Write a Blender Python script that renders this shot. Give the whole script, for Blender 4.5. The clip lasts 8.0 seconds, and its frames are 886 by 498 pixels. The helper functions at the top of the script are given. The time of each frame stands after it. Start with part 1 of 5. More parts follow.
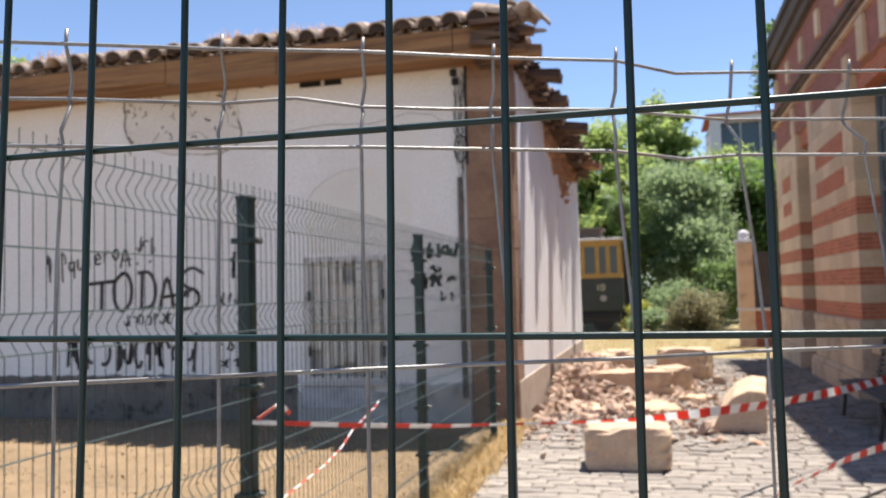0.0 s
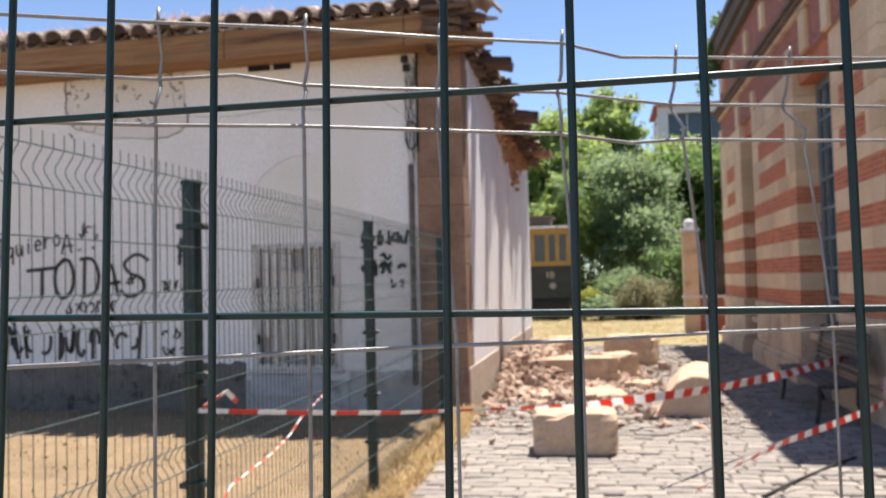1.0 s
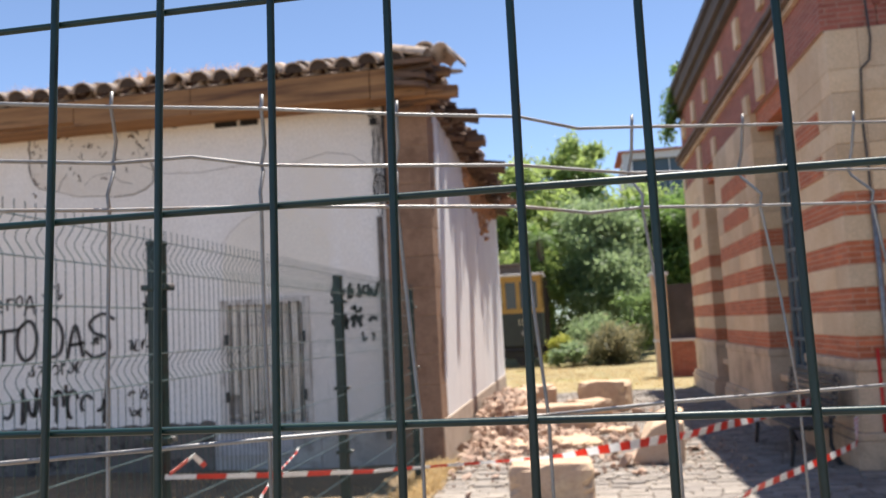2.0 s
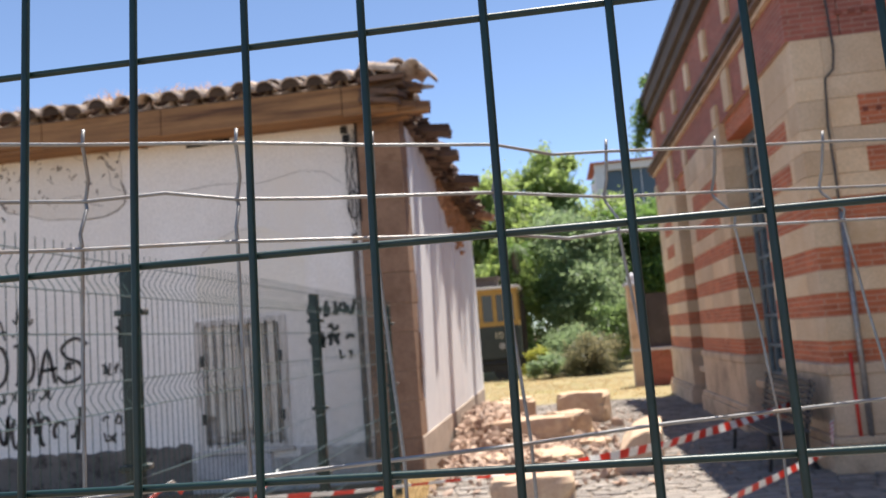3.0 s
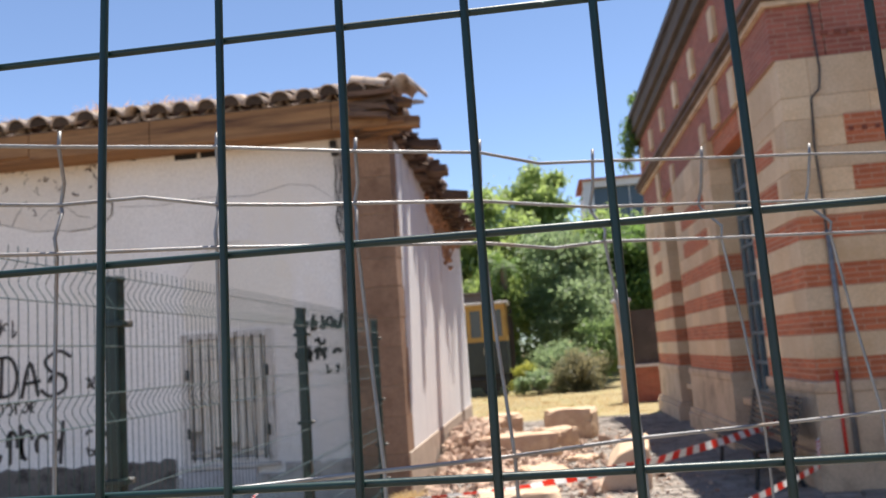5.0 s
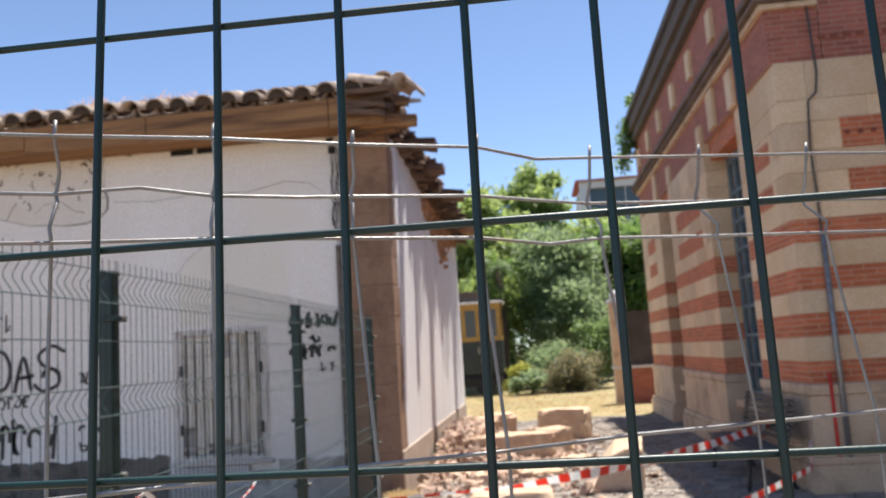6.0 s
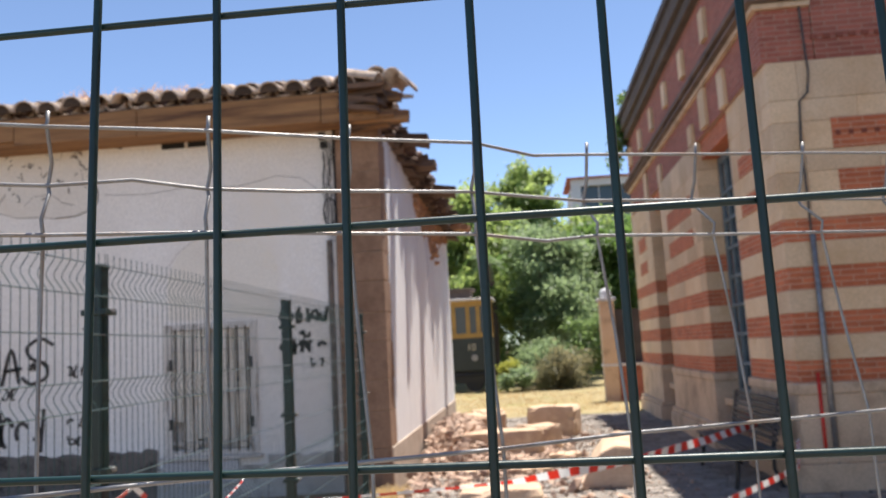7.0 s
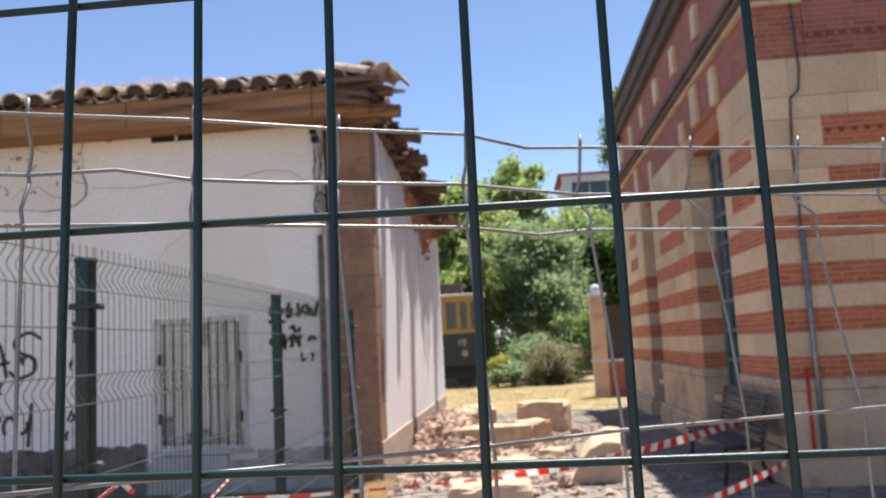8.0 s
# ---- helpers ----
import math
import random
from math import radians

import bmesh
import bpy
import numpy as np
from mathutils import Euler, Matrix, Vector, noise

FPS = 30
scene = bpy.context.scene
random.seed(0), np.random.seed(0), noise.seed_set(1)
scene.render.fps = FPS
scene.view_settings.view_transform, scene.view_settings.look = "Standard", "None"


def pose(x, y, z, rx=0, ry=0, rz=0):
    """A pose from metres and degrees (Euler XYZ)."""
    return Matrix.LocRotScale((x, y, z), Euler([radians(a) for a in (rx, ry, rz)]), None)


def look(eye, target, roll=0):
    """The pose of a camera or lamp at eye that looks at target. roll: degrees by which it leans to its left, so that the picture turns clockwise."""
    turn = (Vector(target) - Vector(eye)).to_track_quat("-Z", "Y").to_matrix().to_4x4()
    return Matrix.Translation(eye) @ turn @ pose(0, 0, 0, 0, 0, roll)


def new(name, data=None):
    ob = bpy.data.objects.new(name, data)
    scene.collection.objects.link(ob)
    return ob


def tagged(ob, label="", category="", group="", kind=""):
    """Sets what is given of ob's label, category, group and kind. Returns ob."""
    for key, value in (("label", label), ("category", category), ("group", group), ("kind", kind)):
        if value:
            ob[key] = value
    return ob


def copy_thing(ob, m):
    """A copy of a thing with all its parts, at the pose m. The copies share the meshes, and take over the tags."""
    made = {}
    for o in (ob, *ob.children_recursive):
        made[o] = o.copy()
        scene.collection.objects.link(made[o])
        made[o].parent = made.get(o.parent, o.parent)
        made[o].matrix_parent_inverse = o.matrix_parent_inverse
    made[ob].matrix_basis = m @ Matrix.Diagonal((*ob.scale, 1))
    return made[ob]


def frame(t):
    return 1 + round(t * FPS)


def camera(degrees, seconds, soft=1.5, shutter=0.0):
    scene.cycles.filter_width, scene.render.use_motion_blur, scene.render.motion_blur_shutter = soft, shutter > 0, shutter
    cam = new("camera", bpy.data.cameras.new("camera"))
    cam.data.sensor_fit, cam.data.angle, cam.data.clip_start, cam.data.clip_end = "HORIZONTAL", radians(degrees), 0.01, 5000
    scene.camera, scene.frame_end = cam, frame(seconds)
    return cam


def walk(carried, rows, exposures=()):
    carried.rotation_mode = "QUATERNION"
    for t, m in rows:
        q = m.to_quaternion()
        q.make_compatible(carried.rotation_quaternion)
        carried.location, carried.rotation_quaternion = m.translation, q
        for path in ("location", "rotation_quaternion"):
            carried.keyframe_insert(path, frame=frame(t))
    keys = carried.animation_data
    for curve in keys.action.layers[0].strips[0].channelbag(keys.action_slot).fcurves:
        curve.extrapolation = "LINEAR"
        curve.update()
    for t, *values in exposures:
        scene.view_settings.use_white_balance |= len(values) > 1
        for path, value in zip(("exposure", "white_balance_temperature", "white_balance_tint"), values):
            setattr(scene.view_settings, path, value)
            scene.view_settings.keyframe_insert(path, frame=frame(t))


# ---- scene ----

# ---------------------------------------------------------------- camera
cam = camera(57.0, 8.0)
cam.data.dof.use_dof, cam.data.dof.focus_distance, cam.data.dof.aperture_fstop = True, 0.36, 23.0
walk(cam, [
    (0.0, pose(-0.0034, -0.0083, 1.5544, 93.11, 1.55, 14.76)),
    (0.5, pose(-0.0011, 0.0032, 1.5420, 92.34, 1.48, 12.43)),
    (1.0, pose(0.0000, 0.0000, 1.5500, 92.15, 1.49, 11.31)),
    (1.5, pose(0.0029, -0.0065, 1.5655, 94.97, 2.08, 10.24)),
    (2.0, pose(0.0075, 0.0062, 1.5724, 95.52, 3.05, 9.36)),
    (3.5, pose(0.0049, 0.0062, 1.5888, 96.96, 4.75, 7.42)),
    (4.0, pose(0.0047, 0.0084, 1.5828, 97.33, 4.64, 7.31)),
    (4.5, pose(0.0085, 0.0139, 1.5815, 97.43, 4.45, 7.12)),
    (6.0, pose(0.0075, 0.0188, 1.5769, 97.34, 3.59, 6.55)),
    (6.5, pose(0.0110, 0.0193, 1.5749, 97.18, 3.44, 6.20)),
    (7.0, pose(0.0027, 0.0230, 1.5775, 97.04, 3.13, 5.85)),
    (7.5, pose(-0.0021, 0.0304, 1.5785, 96.86, 3.03, 5.54)),
    (8.0, pose(0.0015, 0.0356, 1.5775, 96.68, 2.94, 5.18)),
], exposures=[(0.0, 1.37, 6780, 10), (8.0, 1.37, 6780, 10)])

# ---------------------------------------------------------------- light
SUN = Vector((0.148, 0.24, 1.0)).normalized()
world = bpy.data.worlds.new("sky")
scene.world = world
world.use_nodes = True
wn = world.node_tree
sky = wn.nodes.new("ShaderNodeTexSky")
sky.sky_type, sky.sun_disc = "NISHITA", False
sky.sun_elevation = math.asin(SUN.z)
sky.sun_rotation = math.atan2(SUN.x, SUN.y)
sky.air_density, sky.dust_density, sky.ozone_density = 0.8, 0.0, 1.3
sky.altitude = 2800
wn.nodes["Background"].inputs["Strength"].default_value = 0.1
wn.links.new(sky.outputs[0], wn.nodes["Background"].inputs["Color"])
lamp = bpy.data.lights.new("sun", "SUN")
lamp.energy, lamp.angle, lamp.color = 4.0, radians(0.6), (1.0, 0.96, 0.90)
sun = new("sun", lamp)
sun.matrix_world = look(SUN * 60, (0, 0, 0))


# ---------------------------------------------------------------- materials
def lin(h):
    """A linear colour from a hex string."""
    v = [int(h[i:i + 2], 16) / 255 for i in (0, 2, 4)]
    return tuple(c / 12.92 if c < 0.04 else ((c + 0.055) / 1.055) ** 2.4 for c in v) + (1,)


def surface(name, c1, c2, scale=6.0, rough=0.85, bump=0.3, fine=60.0, metal=0.0, stretch=(1, 1, 1), c3=None, stain=1.3, per="", spread=0.25, depth=0.01):
    """A surface with colour at two scales: broad patches from c1 to c2, a fine grain, and stains of c3."""
    m = bpy.data.materials.new(name)
    m.use_nodes = True
    t, b = m.node_tree, m.node_tree.nodes["Principled BSDF"]
    co = t.nodes.new("ShaderNodeTexCoord")
    mp = t.nodes.new("ShaderNodeMapping")
    mp.inputs["Scale"].default_value = stretch
    t.links.new(co.outputs["Object"], mp.inputs["Vector"])

    def noise_at(s, detail=6, r=0.6):
        n = t.nodes.new("ShaderNodeTexNoise")
        n.inputs["Scale"].default_value, n.inputs["Detail"].default_value, n.inputs["Roughness"].default_value = s, detail, r
        t.links.new(mp.outputs[0], n.inputs["Vector"])
        return n

    def ramp(src, p0, p1, a, z):
        r = t.nodes.new("ShaderNodeValToRGB")
        r.color_ramp.elements[0].position, r.color_ramp.elements[1].position = p0, p1
        r.color_ramp.elements[0].color, r.color_ramp.elements[1].color = a, z
        t.links.new(src, r.inputs[0])
        return r

    def mix(kind, fac, a, z):
        x = t.nodes.new("ShaderNodeMix")
        x.data_type, x.blend_type = "RGBA", kind
        for sock, v in ((x.inputs[0], fac), (x.inputs[6], a), (x.inputs[7], z)):
            if hasattr(v, "links"):
                t.links.new(v, sock)
            else:
                sock.default_value = v
        return x.outputs[2]

    broad, grain = noise_at(scale), noise_at(fine, 4)
    col = ramp(broad.outputs[0], 0.35, 0.68, lin(c1), lin(c2)).outputs[0]
    g = ramp(grain.outputs[0], 0.3, 0.7, (0.72, 0.72, 0.72, 1), (1.0, 1.0, 1.0, 1)).outputs[0]
    col = mix("MULTIPLY", 0.8, col, g)
    if c3:
        st = ramp(noise_at(stain, 8, 0.7).outputs[0], 0.52, 0.66, (0, 0, 0, 1), (1, 1, 1, 1)).outputs[0]
        col = mix("MIX", st, col, lin(c3))
    if per:
        if per == "island":
            rnd = t.nodes.new("ShaderNodeNewGeometry").outputs["Random Per Island"]
        else:
            rnd = t.nodes.new("ShaderNodeObjectInfo").outputs["Random"]
        v = ramp(rnd, 0.0, 1.0, (1 - spread, 1 - spread, 1 - spread * 0.9, 1), (1, 1, 1, 1)).outputs[0]
        col = mix("MULTIPLY", 1.0, col, v)
    t.links.new(col, b.inputs["Base Color"])
    b.inputs["Roughness"].default_value, b.inputs["Metallic"].default_value = rough, metal
    if bump:
        bp = t.nodes.new("ShaderNodeBump")
        bp.inputs["Strength"].default_value, bp.inputs["Distance"].default_value = bump, depth
        t.links.new(grain.outputs[0], bp.inputs["Height"])
        bp2 = t.nodes.new("ShaderNodeBump")
        bp2.inputs["Strength"].default_value, bp2.inputs["Distance"].default_value = bump * 0.8, depth * 3
        t.links.new(broad.outputs[0], bp2.inputs["Height"])
        t.links.new(bp.outputs[0], bp2.inputs["Normal"])
        t.links.new(bp2.outputs[0], b.inputs["Normal"])
    return m


def brickwork(name, c1, c2, mortar):
    """Thin bricks in lime mortar, with the courses level on every upright face."""
    m = surface(name, c1, c2, 3.0, 0.9, 0.0, 40.0)
    t, b = m.node_tree, m.node_tree.nodes["Principled BSDF"]
    co = t.nodes.new("ShaderNodeTexCoord")
    sep = t.nodes.new("ShaderNodeSeparateXYZ")
    add = t.nodes.new("ShaderNodeMath")
    com = t.nodes.new("ShaderNodeCombineXYZ")
    t.links.new(co.outputs["Object"], sep.inputs[0])
    t.links.new(sep.outputs[0], add.inputs[0])
    t.links.new(sep.outputs[1], add.inputs[1])
    t.links.new(add.outputs[0], com.inputs[0])
    t.links.new(sep.outputs[2], com.inputs[1])
    br = t.nodes.new("ShaderNodeTexBrick")
    br.inputs["Scale"].default_value = 1.0
    br.inputs["Brick Width"].default_value, br.inputs["Row Height"].default_value = 0.25, 0.0585
    br.inputs["Mortar Size"].default_value, br.inputs["Mortar Smooth"].default_value = 0.006, 0.3
    br.inputs["Color1"].default_value, br.inputs["Color2"].default_value = (1, 1, 1, 1), (0.72, 0.72, 0.72, 1)
    t.links.new(com.outputs[0], br.inputs["Vector"])
    old = b.inputs["Base Color"].links[0].from_socket
    x = t.nodes.new("ShaderNodeMix")
    x.data_type, x.blend_type = "RGBA", "MULTIPLY"
    x.inputs[0].default_value = 1.0
    t.links.new(old, x.inputs[6])
    t.links.new(br.outputs["Color"], x.inputs[7])
    y = t.nodes.new("ShaderNodeMix")
    y.data_type = "RGBA"
    t.links.new(br.outputs["Fac"], y.inputs[0])
    t.links.new(x.outputs[2], y.inputs[6])
    y.inputs[7].default_value = lin(mortar)
    t.links.new(y.outputs[2], b.inputs["Base Color"])
    bp = t.nodes.new("ShaderNodeBump")
    bp.inputs["Strength"].default_value, bp.inputs["Distance"].default_value = 0.6, 0.008
    bp.invert = True
    t.links.new(br.outputs["Fac"], bp.inputs["Height"])
    t.links.new(bp.outputs[0], b.inputs["Normal"])
    return m


GREEN_COAT = surface("green_coated_wire", "062e2b", "052422", 30, 0.42, 0.15, 300, c3="06201f", stain=18, depth=0.001)
GALVANISED = surface("galvanised_wire", "a3a19f", "848281", 25, 0.42, 0.2, 400, metal=0.55, c3="8a7d72", stain=14, depth=0.001)
GREEN_POST = surface("green_coated_steel", "072825", "051e1c", 5, 0.42, 0.1, 120, c3="0a2422", stain=4, depth=0.002)
# cross rods: sun caught on their tops is put into this lighter grey-green
CROSS_ROD = surface("sun_glint_cross_rod", "4d5a58", "3d4a48", 8, 0.28, 0.1, 200, depth=0.001)
GREEN_ROD = surface("green_fence_rod", "274a45", "1c3b37", 8, 0.45, 0.1, 200, depth=0.001)
PLASTER = surface("limewashed_plaster", "f6f1ec", "ebe4dd", 0.8, 0.92, 0.3, 45, stretch=(1, 1, 0.55), c3="e5ddd3", stain=0.6, depth=0.008)
PLASTER_SIDE = surface("streaked_plaster", "f5f4f6", "eceaee", 1.6, 0.92, 0.25, 40, stretch=(1, 4.0, 0.1), c3="dddbe0", stain=2.2, depth=0.008)
PLASTER_OLD = surface("old_yellow_plaster", "d6d0cb", "c6bdb5", 2.0, 0.95, 0.5, 40, c3="b3a89e", stain=2.6, depth=0.012)
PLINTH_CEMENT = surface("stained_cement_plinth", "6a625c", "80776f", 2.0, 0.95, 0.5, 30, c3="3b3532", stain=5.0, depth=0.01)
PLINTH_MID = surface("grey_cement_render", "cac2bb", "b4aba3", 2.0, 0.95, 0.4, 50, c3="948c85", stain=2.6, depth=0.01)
# paler copy of the plinth cement: sunlight on the side is in the colour
PLINTH_LIT = surface("lit_copy_cement_plinth", "c6b5a6", "b5a394", 2.0, 0.95, 0.4, 50, c3="a08f82", stain=2.5, depth=0.01)
QUOIN = surface("brown_sandstone", "a5836b", "8e6e58", 2.4, 0.95, 0.5, 35, c3="7d5f4b", stain=2.0, per="object", spread=0.22, depth=0.012)
STONE = surface("cream_stone", "f3d6b2", "e6c49c", 2.0, 0.9, 0.35, 40, c3="d6b48c", stain=1.4, per="object", spread=0.22, depth=0.008)
STONE_LOW = surface("weathered_plinth_stone", "e2c7aa", "d1b395", 2.0, 0.92, 0.4, 40, c3="ad967f", stain=2.0, per="object", spread=0.12, depth=0.01)
BRICK = brickwork("red_brick", "dc8058", "c86e4c", "c2967c")
BRICK_HIGH = brickwork("dusty_red_brick", "b86c59", "a55f4f", "a58271")
ROOF_TIMBER = surface("eave_timber", "a97e54", "7a563b", 2.2, 0.88, 0.6, 30, stretch=(0.3, 4, 6), c3="573b2b", stain=1.3, depth=0.006)
DARK_TIMBER = surface("dark_broken_timber", "7d6251", "644c3c", 4.0, 0.9, 0.4, 30, stretch=(0.5, 3, 3), c3="43332a", stain=4, per="object", spread=0.4)
TILE = surface("clay_roof_tile", "dfcbb8", "b59a85", 4.0, 0.92, 0.5, 30, c3="75665a", stain=5.0, per="object", spread=0.22, depth=0.01)
PLUG = surface("dark_mortar_plug", "5c4d43", "47392f", 9.0, 0.95, 0.5, 60, c3="756354", stain=8.0, per="object", spread=0.4)
DARK_BRICK = surface("dark_brick_dentil", "8d5040", "7c4536", 4, 0.9, 0.3, 40)
CORNICE = surface("sooty_stone_cornice", "7f6b60", "675750", 2.5, 0.92, 0.4, 40, c3="4f4540", stain=2.0)
BARE_BRICK = surface("bare_terracotta_masonry", "cf9c74", "b07e59", 7.0, 0.95, 0.6, 40, c3="d8b08c", stain=6.0, per="island", spread=0.3, depth=0.012)
QUOIN_JOINT = surface("dull_brown_joint_mortar", "94775f", "856a55", 3.0, 0.95, 0.4, 50, c3="ad937b", stain=2.0)
STREAK = surface("grey_wall_streak", "d2cfd4", "c0bdc3", 6.0, 0.95, 0.0, 60)
DARK_ROOF = surface("dark_slate_roof", "665b54", "574d47", 2.0, 0.9, 0.4, 25, c3="4d433d", stain=1.5)
SOIL = surface("sandy_soil", "917a5e", "7d694f", 1.6, 0.97, 0.9, 28, c3="6c5c47", stain=1.7, depth=0.015)
DIRT_JOINT = surface("paving_joint_soil", "8d8175", "75695e", 3.0, 0.97, 0.5, 60, depth=0.01)
SETT = surface("worn_paving_sett", "a89f96", "8d8379", 5, 0.88, 0.8, 45, c3="827970", stain=3.0, per="object", spread=0.3, depth=0.01)
SETT_FAR = surface("worn_paving_sett_field", "a89f96", "8d8379", 5, 0.88, 0.8, 45, c3="827970", stain=3.0, per="island", spread=0.3, depth=0.01)
DRY_LAWN = surface("dry_lawn", "9c8c66", "877a57", 0.9, 0.97, 0.6, 30, c3="7f7e4c", stain=0.7, depth=0.02)
BLOCK = surface("fallen_sandstone", "d0b49b", "bb9c82", 3.0, 0.92, 0.5, 45, c3="d4bb9b", stain=2.5, per="object", spread=0.12, depth=0.012)
RUBBLE = surface("rubble_stone", "d0b6a1", "b59786", 5.0, 0.95, 0.5, 60, c3="9c7860", stain=5, per="island", spread=0.35)
BARK = surface("bark", "6a5a4a", "51453a", 6, 0.95, 0.6, 40, stretch=(3, 3, 0.6))
GREY_PAINT = surface("blue_grey_joinery", "6f7f86", "5d6c74", 4, 0.6, 0.2, 60, c3="7f8a8c", stain=5)
TIMBER_WHITE = surface("peeling_white_joinery", "e2dbd4", "cfc6bd", 5, 0.85, 0.4, 60, stretch=(2, 2, 0.5), c3="84786e", stain=6)
DARK_VOID = surface("dark_interior", "2a2624", "1f1c1b", 3, 0.9, 0.2, 40)
BLACK_CABLE = surface("black_cable", "2b2725", "1d1b1a", 20, 0.6, 0.1, 100)
YELLOW_PAINT = surface("yellow_ochre_paint", "b98f45", "a5803d", 3, 0.55, 0.15, 50, c3="9a7430", stain=3)
GREEN_PANEL = surface("dark_green_panel", "2d3632", "222a27", 3, 0.5, 0.1, 40)
SPRAY = surface("black_spray_paint", "332f2d", "57514e", 9, 0.8, 0.0, 100)
TAPE_RED = surface("red_plastic_film", "d8321f", "c72c1c", 20, 0.4, 0.1, 100)
TAPE_WHITE = surface("white_plastic_film", "ececea", "dfdfdd", 20, 0.4, 0.1, 100)
IRON = surface("dark_cast_iron", "2c2b2c", "222122", 10, 0.5, 0.2, 90)
SLAT = surface("grey_painted_slat", "5e5a56", "4a4643", 5, 0.6, 0.25, 60, stretch=(1, 1, 1), per="object", spread=0.25)
WHITE_WALL = surface("white_rendered_wall", "d6d6d8", "c6c8cc", 0.4, 0.9, 0.1, 10)
DARK_SHEET = surface("dark_metal_sheet", "4b4846", "3c3a39", 1.5, 0.6, 0.2, 30, c3="565150", stain=2)


def leaf_mat(name, c1, c2):
    m = surface(name, c1, c2, 1.2, 0.55, 0.0, 8, per="island", spread=0.45)
    b = m.node_tree.nodes["Principled BSDF"]
    b.inputs["Subsurface Weight"].default_value = 0.0
    tr = m.node_tree.nodes.new("ShaderNodeBsdfTranslucent")
    tr.inputs["Color"].default_value = tuple(min(1, c * 1.5) for c in lin(c2)[:3]) + (1,)
    mx = m.node_tree.nodes.new("ShaderNodeMixShader")
    mx.inputs[0].default_value = 0.42
    m.node_tree.links.new(b.outputs[0], mx.inputs[1])
    m.node_tree.links.new(tr.outputs[0], mx.inputs[2])
    m.node_tree.links.new(mx.outputs[0], m.node_tree.nodes["Material Output"].inputs["Surface"])
    return m


LEAF_BRIGHT = leaf_mat("bright_leaf", "7b8f4f", "97a962")
LEAF_MID = leaf_mat("mid_leaf", "6a834d", "83995e")
LEAF_GREY = leaf_mat("grey_green_leaf", "71865e", "8da074")
LEAF_DARK = leaf_mat("dark_leaf", "526f38", "6c8846")
LEAF_FLOWER = leaf_mat("pinkish_leaf", "667049", "877f60")
LEAF_YELLOW = leaf_mat("yellow_green_leaf", "93a03c", "b4b356")
ROOF_WEED = leaf_mat("dry_roof_weed", "b5834f", "cf9f66")
DRY_BLADE = leaf_mat("dry_grass_blade", "b59a6c", "c8af82")

# ---------------------------------------------------------------- building blocks of mesh code


def thing(name, base, label, category, group="", kind=""):
    e = new(name)
    e.location = base
    e.empty_display_size = 0.1
    return tagged(e, label, category, group, kind)


def mesh_of(bm, name, material, smooth=False):
    me = bpy.data.meshes.new(name)
    bm.normal_update()
    bm.to_mesh(me)
    bm.free()
    me.materials.append(material)
    if smooth:
        me.shade_smooth()
    return me


def part(name, bm, material, parent, label="", smooth=False):
    """One mesh, built at its place in the world, as a part of a thing or of a part."""
    me = bm if isinstance(bm, bpy.types.Mesh) else mesh_of(bm, name, material, smooth)
    ob = new(name, me)
    ob.parent = parent
    top = parent
    while top.parent:
        top = top.parent
    ob.matrix_parent_inverse = Matrix.Translation(-Vector(top.location)) if parent is top else Matrix.Identity(4)
    return tagged(ob, label)


def solid(name, bm, material, label, category, group="", kind="", smooth=False):
    return tagged(new(name, mesh_of(bm, name, material, smooth)), label, category, group, kind)


def box(bm, x0, x1, y0, y1, z0, z1, bevel=0.0, m=None):
    vs = [bm.verts.new((x, y, z)) for z in (z0, z1) for x, y in ((x0, y0), (x1, y0), (x1, y1), (x0, y1))]
    fs = [(3, 2, 1, 0), (4, 5, 6, 7), (0, 1, 5, 4), (1, 2, 6, 5), (2, 3, 7, 6), (3, 0, 4, 7)]
    faces = [bm.faces.new([vs[i] for i in f]) for f in fs]
    if bevel:
        es = {e for f in faces for e in f.edges}
        r = bmesh.ops.bevel(bm, geom=list(es), offset=bevel, segments=2, affect="EDGES", profile=0.6)
        vs = list({v for f in r["faces"] for v in f.verts} | {v for v in vs if v.is_valid})
    if m is not None:
        for v in vs:
            v.co = m @ v.co
    return bm


def boxes(*spec, bevel=0.0):
    bm = bmesh.new()
    for s in spec:
        box(bm, *s, bevel=bevel)
    return bm


def tube(bm, pts, r, n=6, taper=1.0):
    """A round bar along a line of points."""
    pts = [Vector(q) for q in pts]
    rings, side = [], None
    for i, q in enumerate(pts):
        d = (pts[min(i + 1, len(pts) - 1)] - pts[max(i - 1, 0)]).normalized()
        if side is None:
            side = d.cross(Vector((0, 1, 0)) if abs(d.y) < 0.9 else Vector((1, 0, 0))).normalized()
        side = (side - d * side.dot(d)).normalized()
        up = d.cross(side)
        rr = r * (1 + (taper - 1) * i / max(1, len(pts) - 1))
        rings.append([bm.verts.new(q + (side * math.cos(a) + up * math.sin(a)) * rr) for a in (math.tau * k / n for k in range(n))])
    for a, z in zip(rings, rings[1:]):
        for k in range(n):
            bm.faces.new((a[k], a[(k + 1) % n], z[(k + 1) % n], z[k]))
    bm.faces.new(rings[0][::-1])
    bm.faces.new(rings[-1])
    return bm


def bar(pts, r, n=6, taper=1.0):
    return tube(bmesh.new(), pts, r, n, taper)


